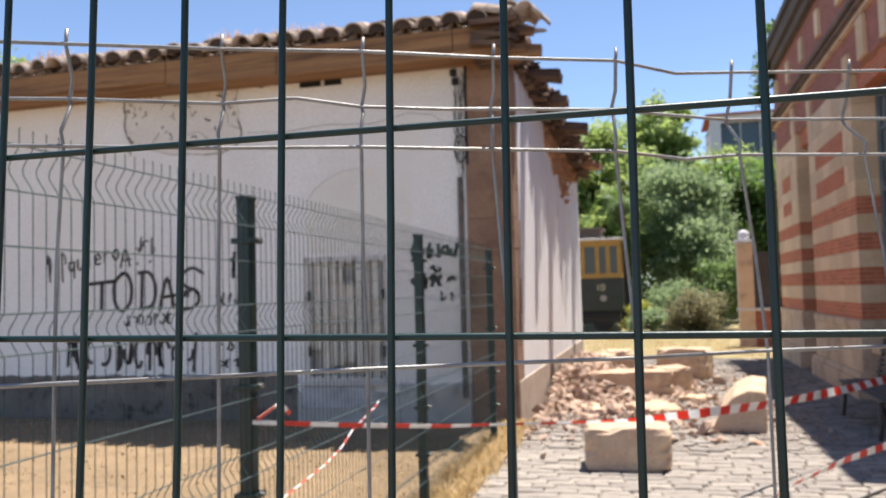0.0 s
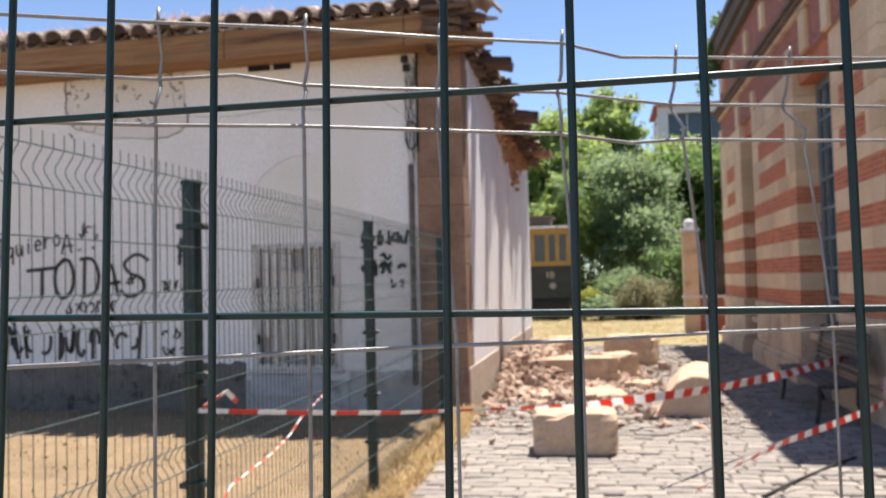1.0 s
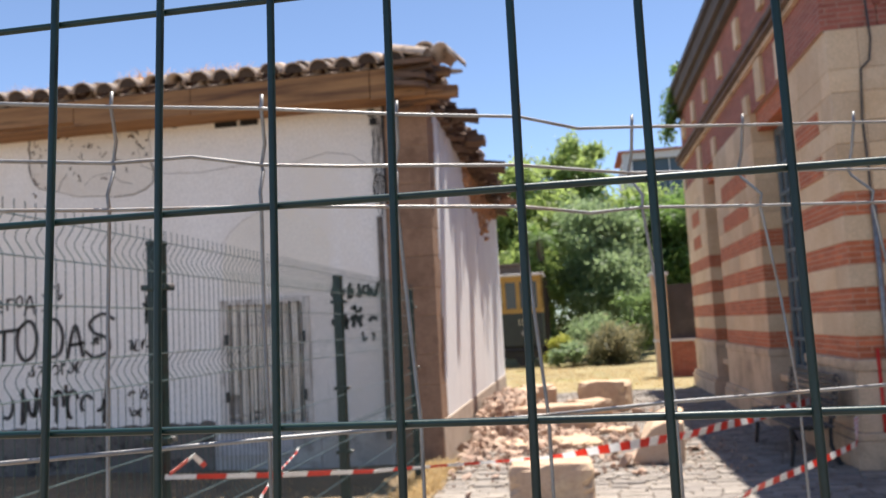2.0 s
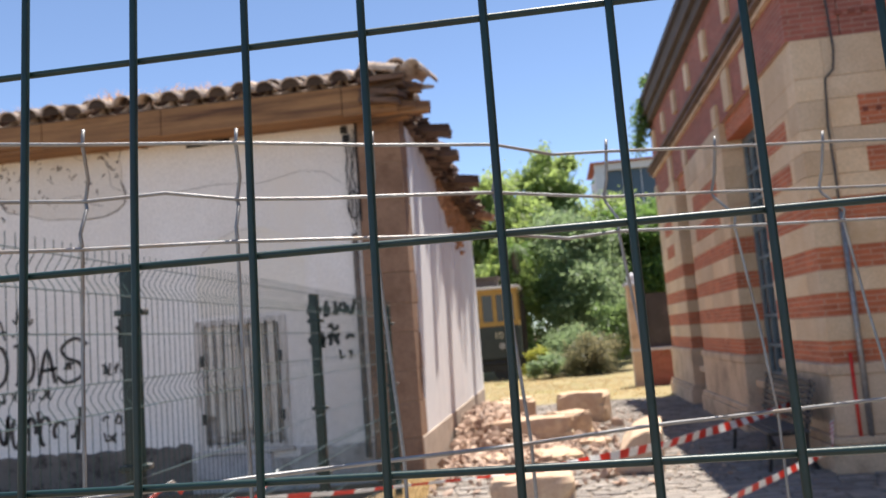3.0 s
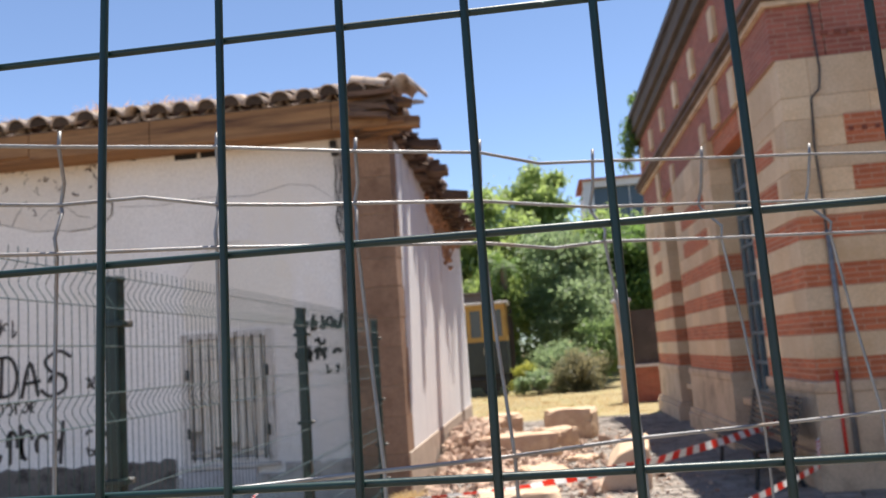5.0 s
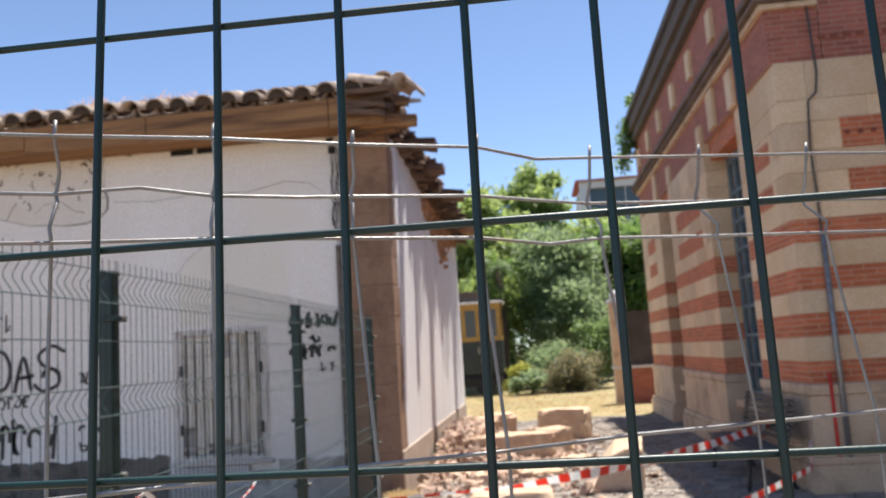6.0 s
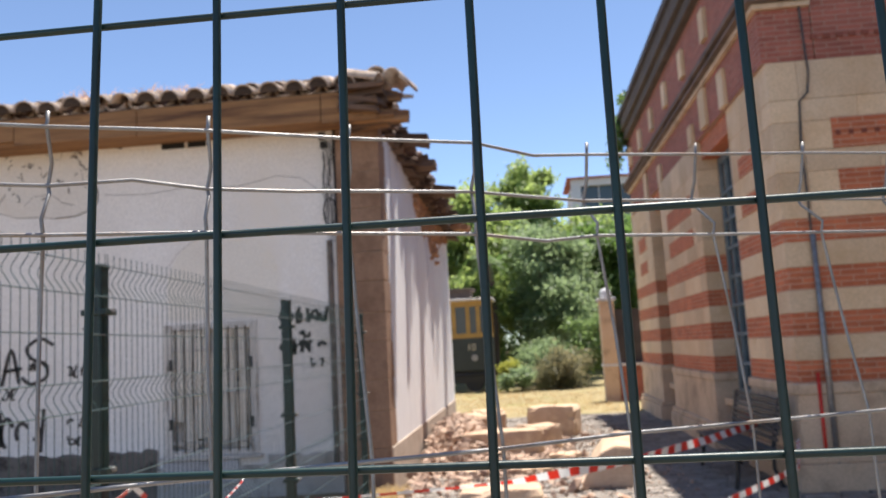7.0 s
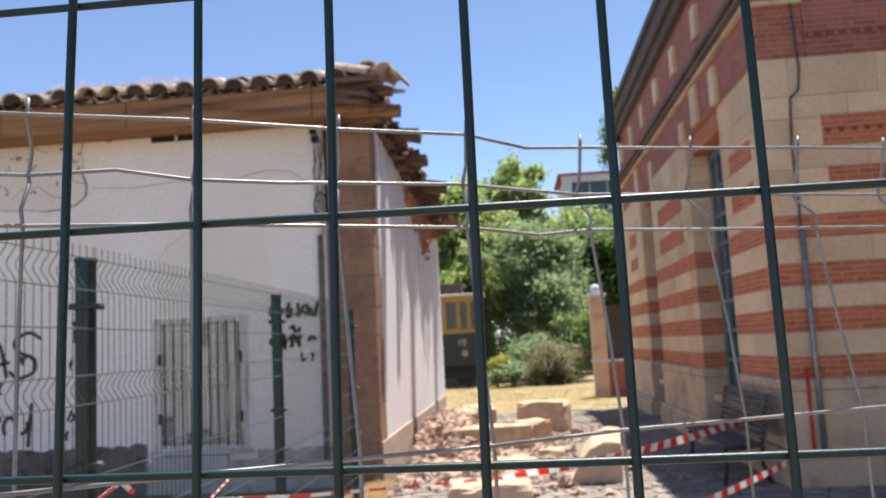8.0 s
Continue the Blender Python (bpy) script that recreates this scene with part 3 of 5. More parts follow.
def striped_hall():
    hall = thing("striped_brick_hall", (5, 14, 0), "ornate hall of red brick banded with cream stone", "building")
    end = 19.3
    core = boxes((2.98, 3.4, 8.9, 10.4, -0.2, 6.5), (2.98, 3.4, 12.05, 15.3, -0.2, 6.5), (2.98, 3.4, 16.6, end, -0.2, 6.5))
    for a, b in ((10.4, 12.05), (15.3, 16.6)):
        box(core, 2.98, 3.4, a, b, -0.2, 0.7)
        box(core, 2.98, 3.4, a, b, 4.12, 6.5)
    part("core_wall", core, BRICK_HIGH, hall)
    part("front_core", boxes((3.41, 11, 9.0, 9.3, -0.2, 6.5)), BRICK_HIGH, hall)
    part("rear_wall", boxes((3.41, 11, end - 0.4, end, -0.2, 6.5)), BRICK_HIGH, hall)
    west = 2.70
    pier(hall, west, 4.9, 8.66, 10.4, [(west - 0.012, west + 0.1, 9.15, 10.05, 3.43, 3.66), (west - 0.012, west + 0.1, 9.15, 10.08, 2.96, 3.18),
                                       (3.29, 4.4, 8.644, 8.8, 3.43, 3.75), (3.31, 4.4, 8.644, 8.8, 2.95, 3.2)], 51)
    west = 2.63
    pier(hall, west, 3.1, 12.05, 15.3, [(west - 0.012, west + 0.1, 12.65, 14.7, 3.43, 3.72), (west - 0.012, west + 0.1, 12.65, 14.7, 2.95, 3.2)], 52)
    pier(hall, west, 3.1, 16.6, end, [(west - 0.012, west + 0.1, 17.4, 18.4, 3.43, 3.72), (west - 0.012, west + 0.1, 17.4, 18.4, 2.95, 3.2)], 53)
    for a, b in ((10.41, 12.04), (15.31, 16.59)):
        part("brick_lintel", boxes((2.72, 2.97, a, b, 4.12, 4.386)), BRICK, hall, "red brick lintel over the window")
        tall_window(hall, a + 0.02, b - 0.02, 0.7, 4.11)
    for x in np.arange(3.18, 4.6, 0.13):
        part("dentil", boxes((x, x + 0.07, 8.64, 8.67, 4.61, 4.655)), DARK_BRICK, hall)
        part("dentil", boxes((x + 0.14, x + 0.19, 8.636, 8.65, 3.56, 3.61)), DARK_BRICK, hall)
    # frieze, cornice, corbels, eave
    part("frieze", boxes((2.66, 3.2, 8.66, end, 4.388, 5.0)), BRICK_HIGH, hall, "dusty red brick frieze")
    part("front_frieze", boxes((3.21, 11, 8.66, 8.99, 4.388, 6.5)), BRICK_HIGH, hall)
    for x, z0, z1 in ((2.6, 4.97, 5.03), (2.53, 5.035, 5.075), (2.57, 5.08, 5.12), (2.5, 5.125, 5.19)):
        part("cornice", boxes((x, 3.2, 8.66 - (2.66 - x), end + (2.66 - x), z0, z1), bevel=0.01), CORNICE if z0 > 5.0 else STONE_LOW, hall, "sooty weathered stone cornice")
    part("upper_frieze", boxes((2.66, 3.2, 8.66, end, 5.19, 6.5)), BRICK_HIGH, hall)
    for y in np.arange(9.2, end - 0.3, 1.55):
        part("corbel", boxes((2.6, 2.7, y, y + 0.26, 5.5, 5.92), bevel=0.01), STONE, hall, "cream stone corbel")
    for y, w, z0, z1 in ((10.1, 0.28, 4.39, 4.85), (11.15, 0.35, 4.42, 4.95), (12.08, 0.3, 4.39, 4.68), (14.95, 0.3, 4.39, 4.72), (16.63, 0.34, 4.39, 4.92), (18.9, 0.34, 4.39, 4.72)):
        part("stone_strip", boxes((2.61, 2.7, y, y + w, z0, z1), bevel=0.008), STONE, hall, "upright cream stone strip")
    eave = bmesh.new()
    box(eave, 2.40, 11, 8.6, end + 0.2, 6.56, 6.68)
    for v in eave.verts:
        v.co.z += max(0.0, v.co.x - 2.40) * 0.35
    part("soffit", boxes((2.54, 3.2, 8.63, end + 0.05, 6.15, 6.32), (2.46, 3.2, 8.61, end + 0.12, 6.32, 6.57), bevel=0.02), DARK_ROOF, hall, "dark moulded soffit")
    part("roof", eave, DARK_ROOF, hall, "dark projecting roof")
    part("pipe", bar([(2.84, 15.55, 0.0), (2.84, 15.55, 4.95)], 0.06, 10), DARK_SHEET, hall, "dark rainwater pipe", True)
    return hall


def glass():
    m = bpy.data.materials.new("window_glass")
    m.use_nodes = True
    b = m.node_tree.nodes["Principled BSDF"]
    b.inputs["Base Color"].default_value = (0.05, 0.07, 0.08, 1)
    b.inputs["Roughness"].default_value = 0.06
    return m


GLASS = glass()
hall = striped_hall()

# ---------------------------------------------------------------- garden behind
def crown_mesh(name, clumps, leaf, n, rng, material, droop=0.0):
    """Many small leaves in uneven clumps; clumps are (x, y, z, rx, ry, rz)."""
    vs, fs = [], []
    vol = [c[3] * c[4] * c[5] for c in clumps]
    for c, v in zip(clumps, vol):
        for _ in range(int(n * v / sum(vol)) + 1):
            d = Vector((rng.gauss(0, 1), rng.gauss(0, 1), rng.gauss(0, 1))) * 0.52
            p = Vector((c[0] + d.x * c[3], c[1] + d.y * c[4], c[2] + d.z * c[5]))
            p += 0.35 * min(c[3:]) * noise.noise_vector(p * 1.3)
            s = leaf * rng.uniform(0.6, 1.4)
            q = Euler((rng.uniform(-1.2, 1.2), rng.uniform(-1.2, 1.2), rng.uniform(0, 6.28))).to_matrix()
            a = q @ Vector((s, 0, 0))
            b = q @ Vector((0, s * 0.42, 0)) - Vector((0, 0, droop * s))
            i = len(vs)
            vs += [p - a, p - b * 0.9, p + a, p + b]
            fs.append((i, i + 1, i + 2, i + 3))
    me = bpy.data.meshes.new(name)
    me.from_pydata(vs, [], fs)
    me.materials.append(material)
    return me


def tree(name, x, y, h, clumps, leaf, n, material, label, seed, trunk=0.14, category="tree"):
    rng = random.Random(seed)
    t = thing(name, (x, y, 0), label, category, "trees of the garden" if category == "tree" else "shrubs of the garden")
    bm = bmesh.new()
    tube(bm, [(x, y, -0.1), (x + 0.06, y, h * 0.25), (x - 0.05, y + 0.05, h * 0.5), (x, y, h * 0.8)], trunk, 8, 0.35)
    for c in clumps[:9]:
        tube(bm, [(x, y, h * 0.3), ((x + c[0]) / 2, (y + c[1]) / 2, h * 0.3 + (c[2] - h * 0.3) * 0.6), c[:3]], trunk * 0.4, 5, 0.3)
    part("trunk", bm, BARK, t, "grey-brown trunk with limbs")
    part("crown", crown_mesh("crown", clumps, leaf, n, rng, material), material, t)
    return t


def clump_ball(x, y, z, r, rz, n, seed, size=0.45):
    rng = random.Random(seed)
    out = []
    for _ in range(n):
        d = Vector((rng.gauss(0, 1), rng.gauss(0, 1), rng.gauss(0, 1))).normalized() * rng.uniform(0.35, 1.0)
        s = size * r * rng.uniform(0.6, 1.15)
        out.append((x + d.x * r, y + d.y * r, z + d.z * rz, s, s, s * rng.uniform(0.6, 0.9)))
    return out


tree("willow_tree", 1.0, 35.0, 6.6, clump_ball(1.0, 34.5, 3.7, 1.95, 3.2, 58, 1, 0.4), 0.10, 40000, LEAF_GREY, "dense grey-green fine-leaved tree", 1)
tree("leafy_tree", -2.4, 37.0, 8.2, clump_ball(-2.4, 37, 6.2, 2.2, 2.9, 44, 2, 0.34), 0.15, 18000, LEAF_BRIGHT, "bright green leafy tree", 2)
tree("leafy_tree", 0.7, 42.0, 10.2, clump_ball(0.4, 42, 7.9, 1.9, 2.9, 50, 3, 0.32), 0.16, 16000, LEAF_BRIGHT, "tall green tree with a tufted top", 3)
tree("leafy_tree", 4.4, 37.0, 7.0, clump_ball(4.4, 37, 4.2, 2.2, 3.0, 44, 4, 0.36), 0.15, 18000, LEAF_DARK, "dark green leafy tree", 4)
tree("leafy_tree", -2.3, 33.5, 5.5, clump_ball(-2.0, 34, 3.3, 1.5, 2.4, 30, 5, 0.36), 0.13, 12000, LEAF_BRIGHT, "bright green leafy tree", 5)
tree("leafy_tree", -6.5, 40.0, 8.2, clump_ball(-6.5, 40, 5.4, 3.0, 3.4, 20, 6), 0.19, 8000, LEAF_MID, "green leafy tree behind the house", 6)
tree("leafy_tree", 9.0, 41.0, 8.2, clump_ball(9, 41, 4.8, 3.4, 3.4, 20, 7), 0.19, 8000, LEAF_DARK, "dark green leafy tree", 7)
tree("leafy_tree", 2.6, 44.0, 7.5, clump_ball(2.4, 44, 5.6, 3.2, 3.4, 44, 8, 0.34), 0.17, 18000, LEAF_BRIGHT, "bright green leafy tree", 8)
tree("leafy_tree", -20.8, 22.0, 9.5, clump_ball(-20.8, 22, 8.4, 2.2, 2.0, 30, 9, 0.36), 0.13, 12000, LEAF_MID, "green leafy tree behind the house", 9)
tree("shrub", 1.0, 29.0, 1.2, clump_ball(1.2, 29, 0.62, 0.95, 0.6, 24, 10, 0.5), 0.06, 10000, LEAF_FLOWER, "rounded brownish green shrub on the lawn", 10, 0.05, "shrub")
tree("shrub", 0.4, 30.2, 1.4, clump_ball(0.5, 30.2, 0.85, 1.0, 0.8, 24, 11, 0.5), 0.07, 9000, LEAF_GREY, "pale green shrub on the lawn", 11, 0.05, "shrub")
tree("shrub", 2.1, 30.8, 2.4, clump_ball(2.1, 30.8, 1.4, 0.9, 1.2, 24, 12, 0.5), 0.07, 9000, LEAF_MID, "tall feathery green shrub", 12, 0.06, "shrub")
tree("shrub", -0.8, 29.4, 1.0, clump_ball(-0.7, 29.4, 0.6, 0.5, 0.6, 16, 13, 0.5), 0.06, 5000, LEAF_YELLOW, "yellow-green shrub on the lawn", 13, 0.04, "shrub")
tree("shrub", -0.3, 28.4, 0.7, clump_ball(-0.35, 28.4, 0.42, 0.55, 0.4, 9, 14), 0.07, 3000, LEAF_GREY, "low silvery shrub on the lawn", 14, 0.04, "shrub")


def palm(x, y, h):
    rng = random.Random(61)
    t = thing("palm_tree", (x, y, 0), "palm tree with drooping fronds among the trees", "tree", "trees of the garden")
    part("trunk", bar([(x, y, -0.1), (x + 0.05, y, h * 0.5), (x, y, h)], 0.2, 9, 0.8), BARK, t, "rough palm trunk")
    for i in range(18):
        a = math.tau * i / 18 + rng.uniform(-0.15, 0.15)
        rise, reach = rng.uniform(0.1, 1.1), rng.uniform(1.2, 1.7)
        bm = bmesh.new()
        spine = []
        for k in range(9):
            s = k / 8
            spine.append(Vector((x + math.cos(a) * reach * s, y + math.sin(a) * reach * s, h + rise * math.sin(s * 2.2) - 1.3 * s * s)))
        tube(bm, spine, 0.02, 4, 0.3)
        side = Vector((-math.sin(a), math.cos(a), 0))
        for k in range(1, 9):
            for sg in (-1, 1):
                for j in (0, 0.5):
                    q = spine[k] * (1 - j) + spine[k - 1] * j
                    tip = q + side * sg * 0.34 * (1.1 - k / 10) + Vector((math.cos(a) * 0.16, math.sin(a) * 0.16, -0.14))
                    w = (spine[k] - spine[k - 1]).normalized() * 0.03
                    bm.faces.new([bm.verts.new(v) for v in (q - w, q + w, tip)])
        part("frond", bm, LEAF_DARK, t)


palm(-1.3, 33.2, 4.9)
hedge_rng = random.Random(55)
hedge = [(hedge_rng.uniform(-14, 16), hedge_rng.uniform(46, 50), hedge_rng.uniform(0.3, 6.4), 1.3, 1.0, 1.1) for _ in range(110)]
tagged(new("far_greenery", crown_mesh("far_greenery", hedge, 0.2, 42000, hedge_rng, LEAF_MID)), "dense dark green foliage closing the garden", "hedge", kind="stuff")


def tram_car():
    x0, x1, y0, y1 = -4.6, -1.25, 30.0, 31.8
    k = thing("tram_car", (-2.9, 30.9, 0), "old yellow ochre tram car with dark green lower body", "tram")
    body = part("lower_body", boxes((x0, x1, y0, y1, 0.75, 1.95), bevel=0.03), GREEN_PANEL, k, "dark green panelled lower body")
    part("number", number_mesh("10", -2.02, y0 - 0.004, 1.5, 0.34), BOARD_PALE_FAR, body, "cream painted number 10")
    part("headlamp", bar([(-1.92, y0 - 0.07, 1.22), (-1.92, y0 + 0.02, 1.22)], 0.12, 14), GALVANISED, body, "round grey headlamp")
    part("undercarriage", boxes((x0 + 0.1, x1 - 0.1, y0 + 0.25, y1 - 0.25, 0.3, 0.75), bevel=0.02), IRON, k, "dark iron undercarriage")
    part("bumper", bar([(x0 + 0.2, y0 - 0.12, 0.62), (x1 - 0.1, y0 - 0.12, 0.62)], 0.05, 8), IRON, k)
    for x in (-3.9, -2.0):
        for y in (y0 + 0.3, y1 - 0.42):
            part("wheel", bar([(x, y, 0.33), (x, y + 0.12, 0.33)], 0.33, 18), IRON, k)
    band = part("window_band", boxes((x0, x1, y0, y0 + 0.08, 1.95, 2.12), (x0, x1, y0, y0 + 0.08, 3.1, 3.3), (x1 - 0.08, x1, y0 + 0.08, y1, 1.95, 2.12), (x1 - 0.08, x1, y0 + 0.08, y1, 3.1, 3.3), bevel=0.008), YELLOW_PAINT, k, "yellow ochre window band")
    for x in (-4.5, -3.75, -3.0, -2.62, -2.1, -1.72, -1.33):
        part("mullion", boxes((x - 0.07, x + 0.07, y0 - 0.01, y0 + 0.09, 2.12, 3.1), bevel=0.006), YELLOW_PAINT, band)
    for y in (30.6, 31.2, 31.74):
        part("mullion", boxes((x1 - 0.085, x1 + 0.005, y - 0.06, y + 0.06, 2.12, 3.1), bevel=0.006), YELLOW_PAINT, band)
    for a, b in ((-4.4, -3.1), (-2.5, -2.2), (-1.65, -1.42)):
        part("curtain", boxes((a, b, y0 + 0.2, y0 + 0.24, 2.12, 3.1)), BRICK_HIGH, k, "reddish drawn curtain")
    part("inside", boxes((x0 + 0.1, x1 - 0.1, y0 + 0.5, y1 - 0.1, 1.96, 3.28)), DARK_VOID, k)
    part("pane", boxes((x0 + 0.05, x1 - 0.1, y0 + 0.04, y0 + 0.045, 2.12, 3.1)), GLASS, k)
    roof = part("roof", boxes((x0 - 0.15, x1 + 0.12, y0 - 0.16, y1 + 0.16, 3.3, 3.4), bevel=0.04), TIMBER_WHITE, k, "pale curved roof edge")
    part("clerestory", boxes((x0 + 0.2, x1 - 0.7, y0 + 0.3, y1 - 0.3, 3.4, 3.72), (x0 + 0.1, x1 - 0.6, y0 + 0.2, y1 - 0.2, 3.72, 3.8), bevel=0.03), DARK_ROOF, roof, "dark raised roof lantern")


def number_mesh(text, x, y, z, h):
    """Upright figures in the built-in typeface, facing south."""
    c = bpy.data.curves.new("figures", "FONT")
    c.body, c.size, c.extrude, c.align_x = text, h, 0.003, "CENTER"
    ob = bpy.data.objects.new("figures", c)
    me = bpy.data.meshes.new_from_object(ob)
    bpy.data.objects.remove(ob)
    me.transform(pose(x, y, z, 90, 0, 0))
    me.materials.clear()
    me.materials.append(BOARD_PALE_FAR)
    return me


BOARD_PALE_FAR = surface("cream_lettering_paint", "d9ccae", "c9bb9c", 6, 0.6, 0.0, 60)
tram_car()


def garden_wall():
    w = thing("garden_wall", (4, 22.2, 0), "low brick wall with white coping and dark sheet screen", "wall")
    part("brick_wall", boxes((2.2, 9, 22.1, 22.4, -0.1, 0.9)), BRICK_HIGH, w)
    part("coping", boxes((1.95, 9, 22.04, 22.46, 0.9, 0.97), bevel=0.015), WHITE_WALL, w, "pale coping stone")
    part("screen", boxes((2.35, 9, 22.2, 22.24, 0.97, 2.4)), DARK_SHEET, w, "dark metal sheet screen")
    p = part("pillar", boxes((1.98, 2.36, 22.05, 22.43, -0.1, 2.62), bevel=0.02), STONE_LOW, w, "weathered pillar")
    part("pillar_cap", boxes((1.93, 2.41, 22.0, 22.48, 2.62, 2.72), bevel=0.03), WHITE_WALL, p)
    bm = bmesh.new()
    bmesh.ops.create_uvsphere(bm, u_segments=14, v_segments=10, radius=0.15, matrix=Matrix.Translation((2.17, 22.24, 2.83)))
    part("ball", bm, WHITE_WALL, p, "pale stone ball", True)


garden_wall()


def far_block():
    b = thing("far_block", (8, 63, 0), "distant white modern apartment block with dark windows", "building")
    part("wall", boxes((4.0, 12, 60, 66, -0.5, 10.4), (4.0, 12, 60.0, 60.5, 13.0, 13.5), (4.0, 4.7, 60, 66, 10.4, 13.0)), WHITE_WALL, b)
    part("glazing", boxes((4.7, 12, 60.4, 60.5, 10.4, 13.0)), GLASS, b)
    part("terrace_roof", boxes((3.7, 12.2, 59.7, 66, 13.5, 13.62)), BRICK_HIGH, b, "reddish roof edge")
    for x in np.arange(6.0, 12, 1.3):
        part("window", boxes((x, x + 0.06, 60.3, 60.41, 10.4, 13.0)), WHITE_WALL, b)


far_block()


# ---------------------------------------------------------------- fallen masonry on the paving
def block(name, cx, cy, z, sx, sy, sz, rz, label, seed, tilt=0.0):
    rng = random.Random(seed)
    bm = bmesh.new()
    box(bm, -sx / 2, sx / 2, -sy / 2, sy / 2, 0, sz)
    bmesh.ops.subdivide_edges(bm, edges=bm.edges[:], cuts=6, use_grid_fill=True)
    for v in bm.verts:
        e = sum(abs(abs(c) - s) < 1e-5 for c, s in zip((v.co.x, v.co.y, v.co.z - sz / 2), (sx / 2, sy / 2, sz / 2)))
        k = 0.985 - 0.02 * max(0, e - 1) - (0.06 * rng.random() if e > 2 else 0)
        v.co.x, v.co.y = v.co.x * k, v.co.y * k
        if e > 1 and rng.random() < 0.3:
            chip = rng.uniform(0.008, 0.035)
            v.co -= Vector((math.copysign(chip, v.co.x), math.copysign(chip, v.co.y), chip if v.co.z > sz / 2 else 0))
        if v.co.z > 0.01:
            v.co += noise.noise_vector((v.co + Vector((seed, 0, 0))) * 7) * 0.016 + noise.noise_vector((v.co + Vector((seed, 3, 0))) * 2.6) * 0.014
    bmesh.ops.bevel(bm, geom=[e for e in bm.edges if e.calc_face_angle(0) > 0.9], offset=0.012, segments=2, affect="EDGES")
    ob = solid(name, bm, BLOCK, label, "stone block", "fallen masonry blocks")
    ob.matrix_world = pose(cx, cy, z, tilt, 0, rz)
    return ob


block("stone_block", -0.32, 7.42, 0.0, 0.74, 0.5, 0.36, 3, "squared sandstone block lying on the paving", 1)
block("stone_block", -0.45, 12.25, 0.0, 1.2, 0.6, 0.36, 5, "long sandstone block amid the rubble", 2)
block("stone_block", 0.1, 12.9, 0.0, 0.6, 0.5, 0.36, 24, "broken sandstone block amid the rubble", 3)
block("stone_block", 0.40, 14.7, 0.0, 0.85, 0.7, 0.5, -14, "thick sandstone block behind the rubble", 4)
block("stone_block", -0.75, 14.4, 0.0, 0.55, 0.5, 0.5, 20, "sandstone block half buried in rubble", 5)

block("broken_slab", -0.1, 10.6, 0.02, 0.55, 0.42, 0.07, 24, "broken flat stone slab tilted on the rubble's edge", 6, 9.0)
block("broken_slab", 0.42, 11.7, 0.01, 0.42, 0.3, 0.06, -30, "broken flat stone slab lying on the paving", 7, 4.0)
block("broken_slab", -0.85, 10.5, 0.02, 0.36, 0.3, 0.06, 50, "pale broken slab leaning in the rubble", 8, 14.0)
block("stone_block", -0.95, 13.2, 0.28, 0.42, 0.34, 0.26, 35, "squared sandstone lump on top of the heap", 9, 12.0)


def curved_block():
    """A piece of an arch, standing on its broken side."""
    bm = bmesh.new()
    prof = [(-0.3, 0.0), (0.26, 0.0), (0.26, 0.42), (0.1, 0.44), (-0.06, 0.37), (-0.2, 0.2)]
    a = [bm.verts.new((x, 0, z)) for x, z in prof]
    b = [bm.verts.new((x + 0.06, 0.75, z + 0.09 * (z > 0.1))) for x, z in prof]
    n = len(prof)
    bm.faces.new(a)
    bm.faces.new(b[::-1])
    for i in range(n):
        bm.faces.new((a[(i + 1) % n], a[i], b[i], b[(i + 1) % n]))
    bmesh.ops.recalc_face_normals(bm, faces=bm.faces[:])
    bmesh.ops.bevel(bm, geom=bm.edges[:], offset=0.012, segments=2, affect="EDGES")
    ob = solid("arch_block", bm, BLOCK, "wedge-shaped arch stone fallen on the paving", "stone block", "fallen masonry blocks")
    ob.matrix_world = pose(0.78, 9.2, 0.0, 0, 0, -3)


curved_block()


